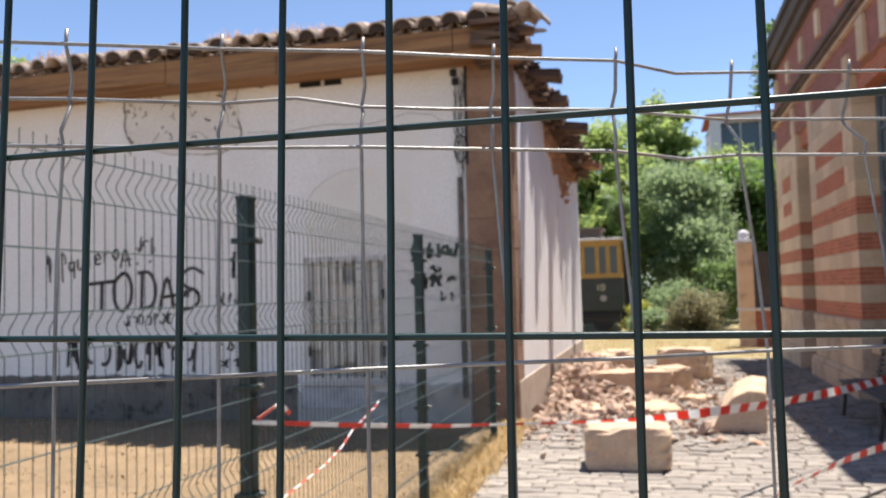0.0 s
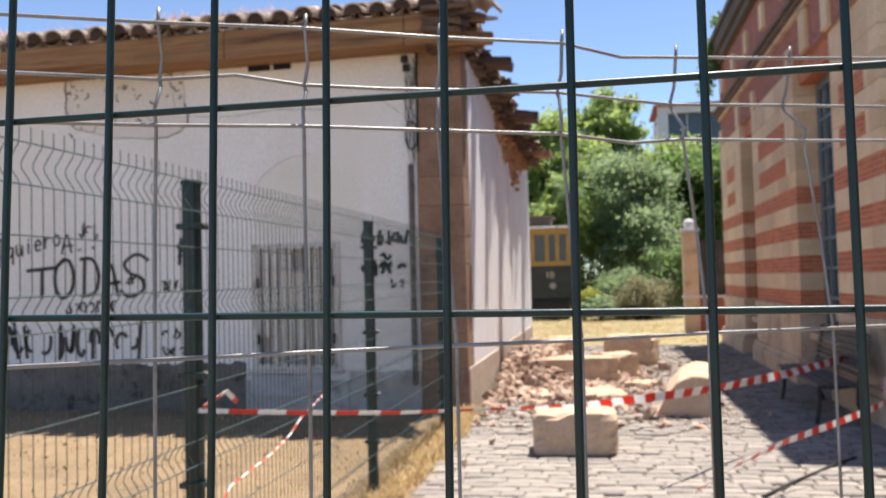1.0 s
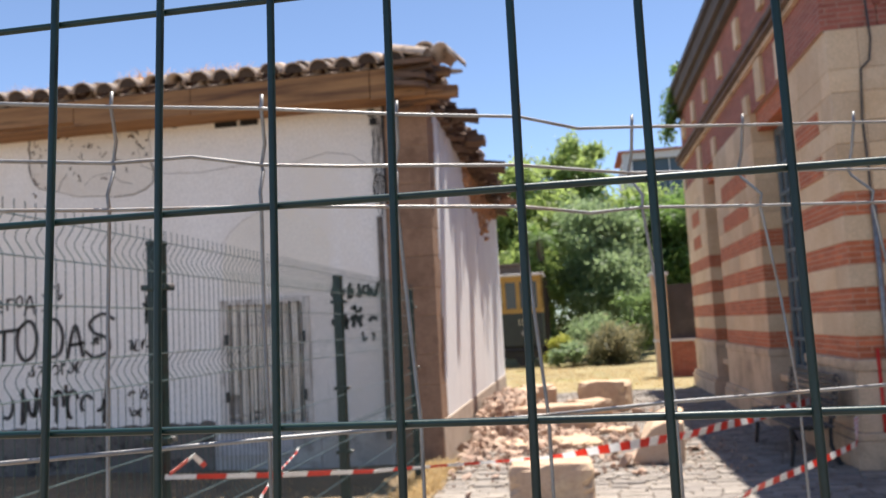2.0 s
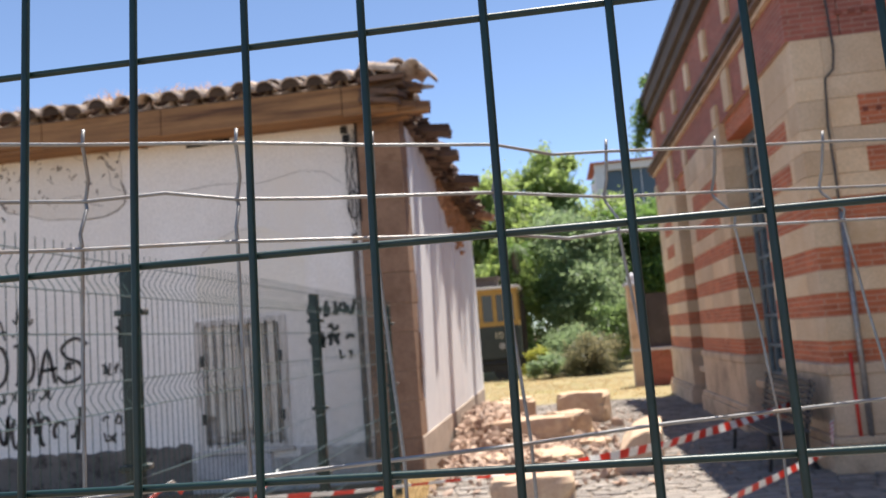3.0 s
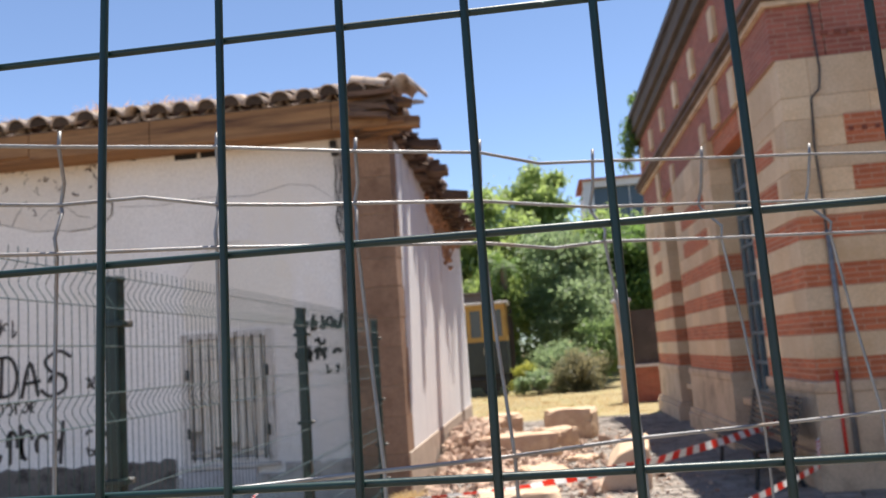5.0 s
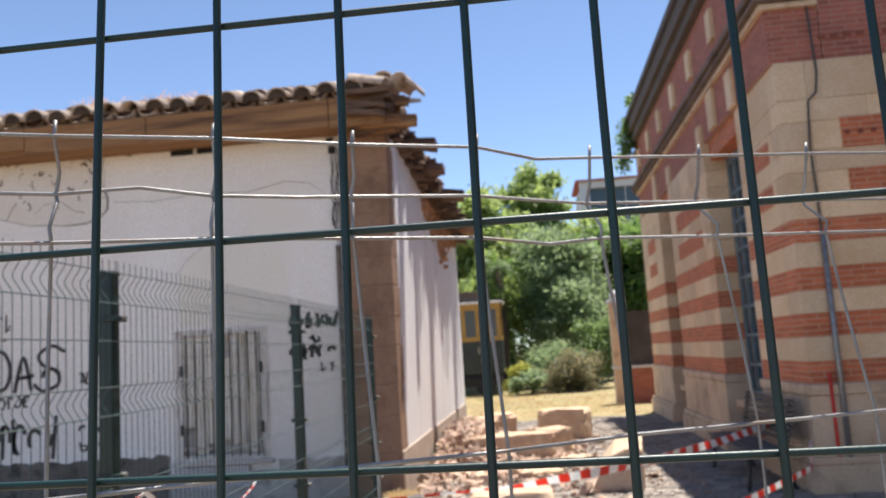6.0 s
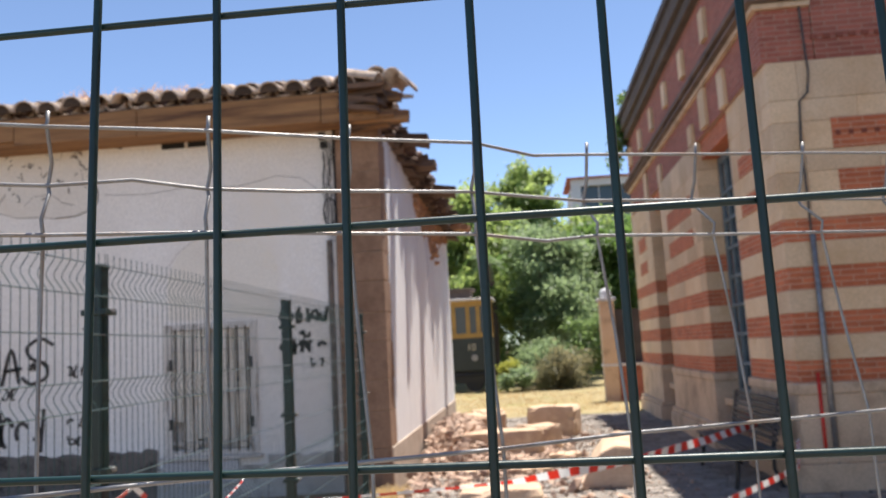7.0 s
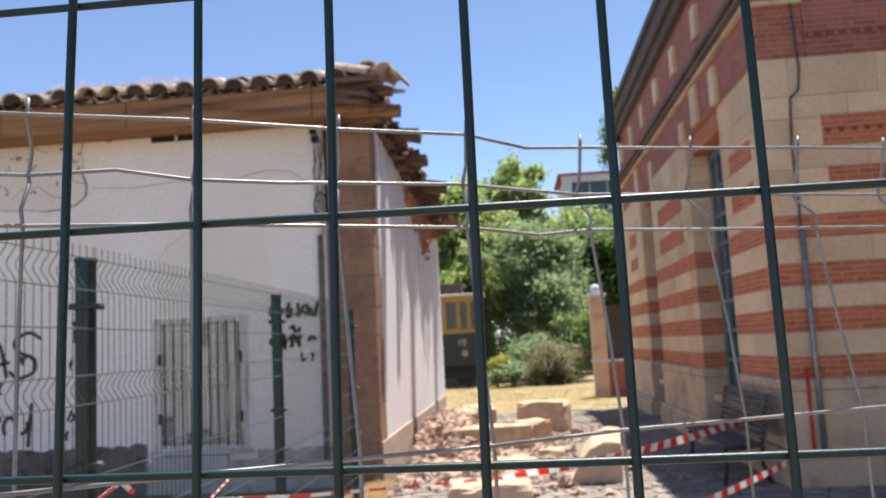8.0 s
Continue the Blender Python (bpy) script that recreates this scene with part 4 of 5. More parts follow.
def rubble():
    rng = random.Random(21)
    bm = Heap()
    for i in range(2700):
        a = rng.gauss(0, 1)
        x, y = -0.7 + 0.62 * rng.gauss(0, 1), 12.4 + 1.45 * a
        if x < -1.5:
            x = -1.5 + rng.uniform(0, 0.3)
        h = 0.55 * math.exp(-((x + 1.1) / 0.6) ** 2 - ((y - 12.9) / 1.5) ** 2)
        s = rng.uniform(0.01, 0.046) * (2.0 if rng.random() < 0.15 else 1)
        bm.add((x, y, max(s * 0.4, rng.uniform(0, h))), (s, s * rng.uniform(0.5, 1.5), s * rng.uniform(0.25, 0.7)), rng, 0.34)
    for i in range(150):
        x, y = -1.0 + 0.3 * rng.gauss(0, 1), 12.7 + 0.9 * rng.gauss(0, 1)
        x = max(-1.48, x)
        h = 0.5 * math.exp(-((x + 1.1) / 0.6) ** 2 - ((y - 12.9) / 1.5) ** 2)
        s = rng.uniform(0.05, 0.1)
        bm.add((x, y, h), (s, s * rng.uniform(0.6, 1.2), s * rng.uniform(0.4, 0.8)), rng, 0.3)
    # broken slabs of render and tile lying among the stones
    for i in range(170):
        x, y = -0.55 + 0.65 * rng.gauss(0, 1), 11.9 + 1.5 * rng.gauss(0, 1)
        x, y = max(-1.45, min(1.7, x)), max(8.6, y)
        s = rng.uniform(0.05, 0.13)
        h = 0.4 * math.exp(-((x + 1.1) / 0.6) ** 2 - ((y - 12.9) / 1.5) ** 2)
        bm.add((x, y, h + 0.02), (s, s * rng.uniform(0.5, 1.0), 0.012), rng, 0.25, rng.uniform(0.1, 0.5))
    for i in range(800):
        x, y = rng.uniform(-1.5, 1.7), 8.6 + 7.4 * rng.random()
        s = rng.uniform(0.006, 0.026)
        bm.add((x, y, s * 0.4), (s, s * rng.uniform(0.6, 1.6), s * 0.45), rng)
    tagged(new("rubble", bm.mesh("rubble", RUBBLE)), "heap of broken stone and plaster rubble beside the wall", "rubble", kind="stuff")


rubble()

# ---------------------------------------------------------------- ruined eave along the side wall
def ruined_eave():
    rng = random.Random(17)
    tile = mesh_of(tile_mesh(), "broken_tile", TILE, True)
    y = 9.05
    while y < 18.1:
        reach = 0.12 + 0.2 * rng.random() + 0.036 * max(0.0, y - 10.2)
        top = 4.62 - 0.02 * (y - 9) if y < 10.2 else 4.56 - 0.07 * (y - 10.2) if y < 13 else 4.35 - 0.02 * (y - 13)
        for k in range(3):
            w = rng.uniform(0.07, 0.24)
            z = top - 0.11 * k + rng.uniform(-0.03, 0.03)
            r = reach * (1.0 - 0.2 * k) * rng.uniform(0.75, 1.1)
            bm = bmesh.new()
            box(bm, -0.35, r, -w / 2, w / 2, -0.025, 0.03)
            bmesh.ops.subdivide_edges(bm, edges=[e for e in bm.edges if abs(e.verts[0].co.x - e.verts[1].co.x) > 0.1], cuts=3)
            for v in bm.verts:
                if v.co.x > r * 0.6:
                    v.co += Vector((rng.uniform(-0.06, 0.02), rng.uniform(-0.02, 0.02), rng.uniform(-0.015, 0.015)))
            ob = part("broken_board", bm, DARK_TIMBER, house, "splintered dark eave board")
            ob.matrix_basis = pose(WX, y + rng.uniform(-0.05, 0.05), z, rng.uniform(-8, 8), rng.uniform(-4, 14), rng.uniform(-14, 14))
        if rng.random() < 0.75:
            ob = part("slipped_tile", tile, TILE, house)
            ob.matrix_basis = pose(WX + reach * rng.uniform(0.2, 0.7), y, top + 0.06, rng.uniform(-20, 20), rng.uniform(-15, 25), 90 + rng.uniform(-30, 30))
        y += rng.uniform(0.13, 0.22)
    # stout beam ends and slabs that stick out of the broken edge
    for y, z, r, w, h, mat in ((9.22, 4.33, 0.44, 0.16, 0.13, ROOF_TIMBER), (9.3, 4.62, 0.36, 0.14, 0.1, ROOF_TIMBER), (10.7, 4.44, 0.5, 0.4, 0.1, DARK_TIMBER), (11.9, 4.33, 0.46, 0.3, 0.1, DARK_TIMBER),
                               (13.4, 4.24, 0.62, 0.5, 0.12, DARK_TIMBER), (16.9, 4.14, 0.6, 0.5, 0.12, BARE_BRICK)):
        bm = bmesh.new()
        box(bm, -0.3, r, -w / 2, w / 2, -h / 2, h / 2)
        bmesh.ops.subdivide_edges(bm, edges=bm.edges[:], cuts=3, use_grid_fill=True)
        for v in bm.verts:
            v.co += noise.noise_vector(v.co * 9 + Vector((y, 0, 0))) * 0.022
        ob = part("beam_end", bm, mat, house, "weathered beam end sticking out of the broken eave")
        ob.matrix_basis = pose(WX, y, z, rng.uniform(-5, 5), rng.uniform(0, 9), rng.uniform(-6, 6))
    # chunk of roof edge hanging on at the corner
    for k in range(16):
        a = rng.uniform(0, 1)
        bm = bmesh.new()
        box(bm, -0.3, rng.uniform(0.1, 0.42), -0.09, 0.09, -0.035, 0.035, 0.008)
        ob = part("broken_board", bm, DARK_TIMBER if k % 3 else ROOF_TIMBER, house, "splintered dark eave board")
        ob.matrix_basis = pose(WX - 0.05, 9.08 + 0.5 * a, 4.28 + 0.042 * (k % 11), rng.uniform(-6, 6), rng.uniform(-8, 6), rng.uniform(-16, 10))
    for k in range(9):
        ob = part("slipped_tile", tile, TILE, house)
        ob.matrix_basis = pose(WX + rng.uniform(-0.4, 0.3), 9.05 + rng.uniform(0, 0.5), 4.72 + rng.uniform(0, 0.1), 12 + rng.uniform(-25, 15), rng.uniform(-30, 30), rng.uniform(-60, 60))
    # masonry laid bare below the far eave
    bm = Heap()
    for i in range(420):
        u = rng.random()
        y = 12.6 + 4.9 * u
        low = 4.05 - (0.18 + 0.72 * math.sin(math.pi * min(1.0, u * 1.08)) ** 1.3) * (0.8 + 0.3 * math.sin(y * 5.0) * math.sin(y * 2.1))
        z = rng.uniform(low, 4.1)
        s = rng.uniform(0.04, 0.1)
        bm.add((WX - 0.012, y, z), (s * 0.45, s, s * 0.6), rng, 0.3)
    tagged(part("bare_masonry", bm.mesh("bare_masonry", BARE_BRICK), BARE_BRICK, house), "terracotta masonry laid bare below the eave", kind="stuff")
    # the bed behind the bare stones, with a ragged lower edge
    bm = bmesh.new()
    rows = []
    for i in range(41):
        u = i / 40
        y = 12.5 + 5.0 * u
        low = 4.0 - (0.08 + 0.55 * math.sin(math.pi * min(1.0, u * 1.05)) ** 1.2) * (0.85 + 0.25 * math.sin(y * 7.0)) + rng.uniform(-0.05, 0.05)
        rows.append([bm.verts.new(q) for q in ((WX - 0.01, y, low), (WX + 0.005, y, low + 0.01), (WX + 0.005, y, 4.1), (WX - 0.01, y, 4.1))])
    for a, b in zip(rows, rows[1:]):
        for k in range(3):
            bm.faces.new((a[k], b[k], b[k + 1], a[k + 1]))
    bmesh.ops.recalc_face_normals(bm, faces=bm.faces[:])
    part("bare_masonry_bed", bm, BARE_BRICK, house, "terracotta bed laid bare where plaster fell")
    # thin grey streaks running down from the broken eave
    for k in range(14):
        y = rng.uniform(10.1, 17.8)
        top = 4.28 - 0.04 * (y - 10) - (0.5 if y > 13 else 0.0) * rng.random()
        length = rng.choice((0.3, 0.5, 0.8, 1.3)) * rng.uniform(0.6, 1.2)
        w = rng.uniform(0.012, 0.04)
        bm = bmesh.new()
        rows = []
        for i in range(6):
            u = i / 5
            c, h = y + rng.uniform(-0.01, 0.01), w * (1 - 0.8 * u) / 2
            rows.append([bm.verts.new((WX + dx, c + dy, top - u * length)) for dx, dy in ((-0.004, -h), (0.002, -h), (0.002, h), (-0.004, h))])
        for a, b in zip(rows, rows[1:]):
            for i in range(3):
                bm.faces.new((a[i], a[i + 1], b[i + 1], b[i]))
        part("rain_streak", bm, STREAK, house, "thin grey upright streak")


ruined_eave()


# ---------------------------------------------------------------- barred window and traces on the front wall
BOARD_PALE = surface("pale_peeling_board", "f2ebe0", "e6dccd", 4, 0.88, 0.4, 60, stretch=(2, 2, 0.4), c3="cbbda9", stain=5)
RUST_BAR = surface("rusty_painted_bar", "5f544c", "4a403a", 9, 0.7, 0.3, 80, stretch=(1, 1, 0.3), c3="b5a695", stain=5)
PLINTH_PALE = surface("pale_grey_plaster_patch", "c9c3c2", "b5afae", 3.0, 0.95, 0.4, 50, c3="9a9392", stain=3.0)


def barred_window():
    w = part("barred_window", boxes((-4.36, -4.27, 9.56, 9.72, 0.49, 2.05), (-3.29, -3.2, 9.56, 9.72, 0.49, 2.05), (-4.27, -3.29, 9.56, 9.72, 1.97, 2.05), (-4.27, -3.29, 9.56, 9.72, 0.49, 0.56), bevel=0.008), TIMBER_WHITE, house, "peeling pale window frame with slats")
    part("backing", boxes((-4.27, -3.29, 9.66, 9.7, 0.56, 1.97)), PLASTER_OLD, w, "grey boards behind")
    rng = random.Random(17)
    x = -4.268
    while x < -3.32:
        wd = rng.uniform(0.1, 0.17)
        part("shutter_board", boxes((x, min(x + wd, -3.292), 9.585, 9.615, 0.565 if rng.random() < 0.7 else rng.uniform(0.62, 0.9), 1.965 if rng.random() < 0.8 else 1.7), bevel=0.005), BOARD_PALE, w)
        x += wd + rng.uniform(0.004, 0.022)
    for i in range(9):
        x = -4.22 + i * 0.11
        part("iron_bar", bar([(x, 9.555, 0.53), (x + rng.uniform(-0.006, 0.006), 9.555, 1.3), (x, 9.555, 2.0)], 0.011, 6), RUST_BAR, w)
    for z in (0.63, 1.2, 1.72):
        part("cross_bar", boxes((-4.29, -3.27, 9.562, 9.572, z, z + 0.02)), TIMBER_WHITE, w)
    for x, z in ((-4.275, 1.5), (-4.275, 0.8), (-3.285, 1.5), (-3.285, 0.8)):
        part("hinge", boxes((x - 0.02, x + 0.02, 9.545, 9.56, z, z + 0.13), bevel=0.004), IRON, w)
    part("sill", boxes((-4.4, -3.16, 9.52, 9.6, 0.44, 0.49), bevel=0.01), PLASTER_OLD, w)
    part("blocked_recess", boxes((-4.38, -3.45, 9.535, 9.6, 0.16, 0.43), bevel=0.01), PLINTH_PALE, house, "pale plaster patch below the window")


barred_window()


def wall_line(name, pts, r, material, label=""):
    return part(name, bar([(x, 9.577, z) for x, z in pts], r, 5), material, house, label)


def front_wall_traces():
    rng = random.Random(9)
    # old arch, plastered over
    arch = [(-3.6 + 0.72 * math.cos(a), 2.45 + 0.72 * math.sin(a)) for a in np.linspace(0.35, math.pi - 0.1, 24)]
    bm = bmesh.new()
    f = [bm.verts.new((x, 9.578, z)) for x, z in arch + [(-4.3, 2.1), (-2.95, 2.1)]]
    b = [bm.verts.new((v.co.x, 9.6, v.co.z)) for v in f]
    bm.faces.new(f)
    for i in range(len(f)):
        bm.faces.new((f[i], b[i], b[(i + 1) % len(f)], f[(i + 1) % len(f)]))
    bmesh.ops.recalc_face_normals(bm, faces=bm.faces[:])
    part("blocked_arch", bm, PLASTER_ARCH, house, "faint yellowish patch of a blocked arch")
    # square of blistered plaster with a cracked rim
    rim = [(-6.96, 4.33), (-6.97, 4.2), (-6.95, 4.08), (-6.96, 3.95), (-6.94, 3.85), (-6.88, 3.72), (-6.82, 3.66), (-6.55, 3.6), (-6.26, 3.51), (-6.0, 3.5), (-5.75, 3.47),
           (-5.5, 3.48), (-5.31, 3.54), (-5.22, 3.63), (-5.19, 3.77), (-5.25, 3.9), (-5.23, 4.05), (-5.27, 4.2), (-5.25, 4.33)]
    bm = bmesh.new()
    f = [bm.verts.new((x, 9.575 + rng.uniform(-0.003, 0.002), z)) for x, z in rim]
    b = [bm.verts.new((v.co.x, 9.6, v.co.z)) for v in f]
    bm.faces.new(f)
    for i in range(len(f)):
        bm.faces.new((f[i], b[i], b[(i + 1) % len(f)], f[(i + 1) % len(f)]))
    bmesh.ops.recalc_face_normals(bm, faces=bm.faces[:])
    part("blistered_patch", bm, PLASTER_WARM, house, "square of blistered yellowish plaster with cracked rim")
    for i, j, r in ((0, 4, 0.014), (4, 7, 0.007), (7, 10, 0.005), (10, 13, 0.009), (13, 15, 0.012), (15, 18, 0.005)):
        wall_line("crack", [(x + rng.uniform(-0.012, 0.012), z) for x, z in rim[i:j + 1]], r, PLINTH_CEMENT)
    wall_line("crack", [(-6.96, 4.31), (-6.8, 4.34), (-6.5, 4.33), (-6.3, 4.35)], 0.012, PLINTH_CEMENT)
    for pts in ([(-6.94, 3.85), (-6.75, 3.84), (-6.6, 3.86), (-6.42, 3.82), (-6.36, 3.72), (-6.18, 3.65)], [(-6.18, 3.65), (-6.05, 3.76), (-5.82, 3.79), (-5.66, 3.66), (-5.5, 3.62)],
                [(-5.82, 3.79), (-5.76, 3.92), (-5.72, 4.0)], [(-5.5, 4.3), (-5.42, 4.12), (-5.38, 3.85), (-5.2, 3.77)], [(-6.55, 3.6), (-6.5, 3.72), (-6.42, 3.82)], [(-5.9, 4.3), (-5.7, 4.2), (-5.66, 4.33)]):
        wall_line("crack", pts, rng.uniform(0.004, 0.008), PLINTH_CEMENT)
    for k in range(46):
        x, z = -6.1 + rng.uniform(-0.82, 0.85), 4.33 - 0.75 * rng.random() ** 1.7
        pts = [(x, z)]
        for _ in range(rng.randint(1, 3)):
            pts.append((pts[-1][0] + rng.uniform(-0.05, 0.05), pts[-1][1] + rng.uniform(-0.05, 0.05)))
        part("chip", bar([(a, 9.572, c) for a, c in pts], rng.uniform(0.004, 0.013), 4), PLINTH_CEMENT if k % 3 else DARK_TIMBER, house)
    wall_line("crack", [(-5.1, 3.72), (-4.6, 3.69), (-4.0, 3.74), (-3.4, 3.7), (-2.9, 3.8), (-2.6, 3.75), (-2.4, 3.6)], 0.003, PLINTH_CEMENT)
    wall_line("crack", [(-4.3, 2.75), (-4.2, 2.9), (-4.02, 3.04), (-3.8, 3.13), (-3.55, 3.15)], 0.005, PLASTER_OLD)
    part("wall_slot", boxes((-4.36, -3.79, 9.566, 9.62, 4.24, 4.33)), DARK_VOID, house, "dark slot under the eave")
    part("slot_peg", boxes((-4.06, -4.02, 9.56, 9.61, 4.23, 4.33)), TIMBER_WHITE, house)
    for k in range(14):
        x = rng.uniform(-9.5, -2.5)
        wall_line("edge_chip", [(x, 4.33), (x + rng.uniform(0.03, 0.2), 4.33 - rng.uniform(0, 0.03))], rng.uniform(0.008, 0.02), DARK_VOID)
    # conduit and tangle of cables beside the corner blocks
    part("conduit", bar([(-2.17, 9.555, 4.31), (-2.175, 9.555, 3.1)], 0.014, 6), BLACK_CABLE, house, "dark conduit")
    part("conduit", bar([(-2.52, 9.555, 4.33), (-2.17, 9.555, 4.32)], 0.012, 6), BLACK_CABLE, house, "dark conduit")
    part("stained_pipe", bar([(-2.27, 9.55, 2.95), (-2.275, 9.55, 0.3)], 0.035, 8), PLINTH_CEMENT, house, "grey stained pipe")
    for k in range(10):
        x = -2.27 + rng.uniform(-0.07, 0.08)
        pts, z = [], 4.28 - rng.uniform(0, 0.3)
        end = rng.choice((3.7, 3.1, 2.9, 2.6))
        while z > end:
            pts.append((x + rng.uniform(-0.035, 0.035), 9.55 - rng.uniform(0, 0.03), z))
            z -= rng.uniform(0.08, 0.2)
        part("cable", bar(pts, rng.uniform(0.003, 0.006), 5), BLACK_CABLE, house, "loose black cable")
    loop = [(-2.25 + 0.075 * math.cos(a), 9.54, 3.3 + 0.17 * math.sin(a)) for a in np.linspace(0, math.tau, 20)]
    part("cable", bar(loop, 0.009, 5), BLACK_CABLE, house, "coiled black cable")
    for k in range(2):
        part("cable_box", boxes((-2.36 + 0.02 * k, -2.28 + 0.02 * k, 9.53, 9.58, 4.2 - 0.11 * k, 4.28 - 0.11 * k), bevel=0.004), BLACK_CABLE, house)


PLASTER_ARCH = surface("cream_plaster_infill", "f3ece1", "ebe3d8", 1.4, 0.92, 0.25, 45, c3="e6dccd", stain=1.2, depth=0.008)
PLASTER_WARM = surface("yellowed_plaster", "ebe4db", "e4dbd1", 1.4, 0.92, 0.25, 45, c3="d8ccbf", stain=1.6, depth=0.008)
front_wall_traces()

# ---------------------------------------------------------------- sprayed writing
STROKES = {
    "q": [[(0.8, 0.6), (0.3, 0.65), (0.1, 0.35), (0.35, 0.05), (0.75, 0.3), (0.8, 0.65), (0.8, -0.35)]],
    "u": [[(0.1, 0.65), (0.12, 0.2), (0.4, 0.0), (0.75, 0.25), (0.8, 0.65), (0.85, 0.0)]],
    "i": [[(0.4, 0.6), (0.45, 0.0)], [(0.4, 0.8), (0.44, 0.86)]],
    "e": [[(0.1, 0.3), (0.8, 0.4), (0.5, 0.68), (0.12, 0.4), (0.3, 0.02), (0.8, 0.1)]],
    "r": [[(0.15, 0.65), (0.2, 0.0)], [(0.18, 0.35), (0.5, 0.65), (0.85, 0.6)]],
    "o": [[(0.5, 0.65), (0.1, 0.4), (0.3, 0.03), (0.75, 0.12), (0.8, 0.5), (0.5, 0.65)]],
    "A": [[(0.0, -0.05), (0.45, 1.0), (0.85, 0.0)], [(0.1, 0.35), (0.95, 0.42)]],
    "T": [[(-0.1, 0.92), (1.1, 1.0)], [(0.5, 0.95), (0.48, 0.0)]],
    "O": [[(0.5, 1.0), (0.1, 0.75), (0.08, 0.25), (0.4, -0.05), (0.85, 0.15), (0.95, 0.6), (0.75, 0.95), (0.45, 1.0)]],
    "D": [[(0.15, 0.0), (0.2, 1.0)], [(0.0, 1.0), (0.6, 0.98), (0.9, 0.55), (0.7, 0.08), (0.05, 0.0)]],
    "S": [[(1.0, 0.85), (0.6, 1.0), (0.15, 0.8), (0.3, 0.55), (0.75, 0.4), (0.8, 0.1), (0.3, -0.05), (0.0, 0.1)]],
    ".": [[(0.3, 0.05), (0.45, 0.1)]],
}


def ribbon(bm, pts, w):
    """A flat sprayed line on the wall: one strip with thin edges."""
    pts = [Vector((x, 0, z)) for x, z in pts]
    pts = [q for i, q in enumerate(pts) if i == 0 or (q - pts[i - 1]).length > 1e-5]
    rows = []
    for i, q in enumerate(pts):
        d = (pts[min(i + 1, len(pts) - 1)] - pts[max(i - 1, 0)]).normalized()
        n = Vector((-d.z, 0, d.x)) * w / 2
        end = d * w * (-0.3 if i == 0 else 0.3 if i == len(pts) - 1 else 0.0)
        l, r = q + n + end, q - n + end
        rows.append([bm.verts.new((v.x, y, v.z)) for v, y in ((l, 9.581), (l, 9.572), (r, 9.572), (r, 9.581))])
    for a, b in zip(rows, rows[1:]):
        for k in range(3):
            bm.faces.new((a[k], b[k], b[k + 1], a[k + 1]))


def smooth_line(pts, n=5):
    out = []
    p = [pts[0]] + list(pts) + [pts[-1]]
    for a, b, c, d in zip(p, p[1:], p[2:], p[3:]):
        for k in range(n):
            t = k / n
            out.append(tuple(0.5 * (2 * b[i] + (c[i] - a[i]) * t + (2 * a[i] - 5 * b[i] + 4 * c[i] - d[i]) * t * t + (3 * b[i] - a[i] - 3 * c[i] + d[i]) * t ** 3) for i in (0, 1)))
    return out + [pts[-1]]


def graffiti(text, x, z, w, h, line, label, slant=0.0):
    g = thing("graffiti", (x, 9.575, z), label, "graffiti", "sprayed writing on the front wall")
    for i, ch in enumerate(text):
        if ch == " ":
            continue
        bm = bmesh.new()
        for s in STROKES[ch]:
            ribbon(bm, smooth_line([(x + (i + 0.85 * a) * w, z + b * h + slant * i) for a, b in s]), line)
        part("letter", bm, SPRAY, g)


def scrawl(x0, x1, z0, z1, n, line, label, seed):
    """Sprayed marks that cannot be read: plain strokes."""
    rng = random.Random(seed)
    g = thing("graffiti", (x0, 9.575, z0), label, "graffiti", "sprayed writing on the front wall")
    h, step = z1 - z0, (x1 - x0) / n
    for i in range(n):
        a, w = x0 + step * (i + rng.uniform(0.0, 0.2)), step
        bm = bmesh.new()
        turn, span = rng.uniform(0, math.tau), rng.uniform(1.8, 4.4)
        rx, rz = w * rng.uniform(0.28, 0.5), h * rng.uniform(0.2, 0.42)
        cx, cz = a + w * 0.5, z0 + h * rng.uniform(0.4, 0.6)
        ribbon(bm, smooth_line([(cx + rx * math.cos(turn + k) * (1 - 0.05 * k), cz + rz * math.sin(turn + k) * (1 - 0.05 * k)) for k in np.linspace(0, span, 9)], 3), line)
        part("stroke", bm, SPRAY, g)
        if rng.random() < 0.85:
            bm = bmesh.new()
            u = a + w * rng.uniform(0.1, 0.9)
            ribbon(bm, [(u, z0 + rng.uniform(0, 0.25) * h), (u + rng.uniform(-0.35, 0.45) * w, z1 - rng.uniform(0, 0.2) * h)], line)
            part("stroke", bm, SPRAY, g)


graffiti("quiero", -7.87, 1.98, 0.14, 0.22, 0.024, "thin black sprayed word quiero on the wall", 0.03)
graffiti("A..", -7.04, 2.03, 0.2, 0.24, 0.024, "thin black sprayed letter A with dots", 0.02)
graffiti("T", -7.52, 1.45, 0.44, 0.39, 0.05, "large black sprayed letter T of the word TODAS")
graffiti("O", -7.16, 1.46, 0.36, 0.48, 0.048, "large black sprayed letter O of the word TODAS")
graffiti("D", -6.76, 1.46, 0.34, 0.48, 0.045, "large black sprayed letter D of the word TODAS")
graffiti("A", -6.44, 1.46, 0.3, 0.4, 0.045, "large black sprayed letter A of the word TODAS")
graffiti("S", -6.18, 1.46, 0.46, 0.52, 0.042, "large black sprayed letter S of the word TODAS")
scrawl(-8.25, -7.92, 1.85, 2.3, 3, 0.022, "illegible black sprayed strokes beside the writing", 1)
scrawl(-6.8, -6.5, 2.18, 2.42, 3, 0.02, "thin black sprayed strokes above the writing", 11)
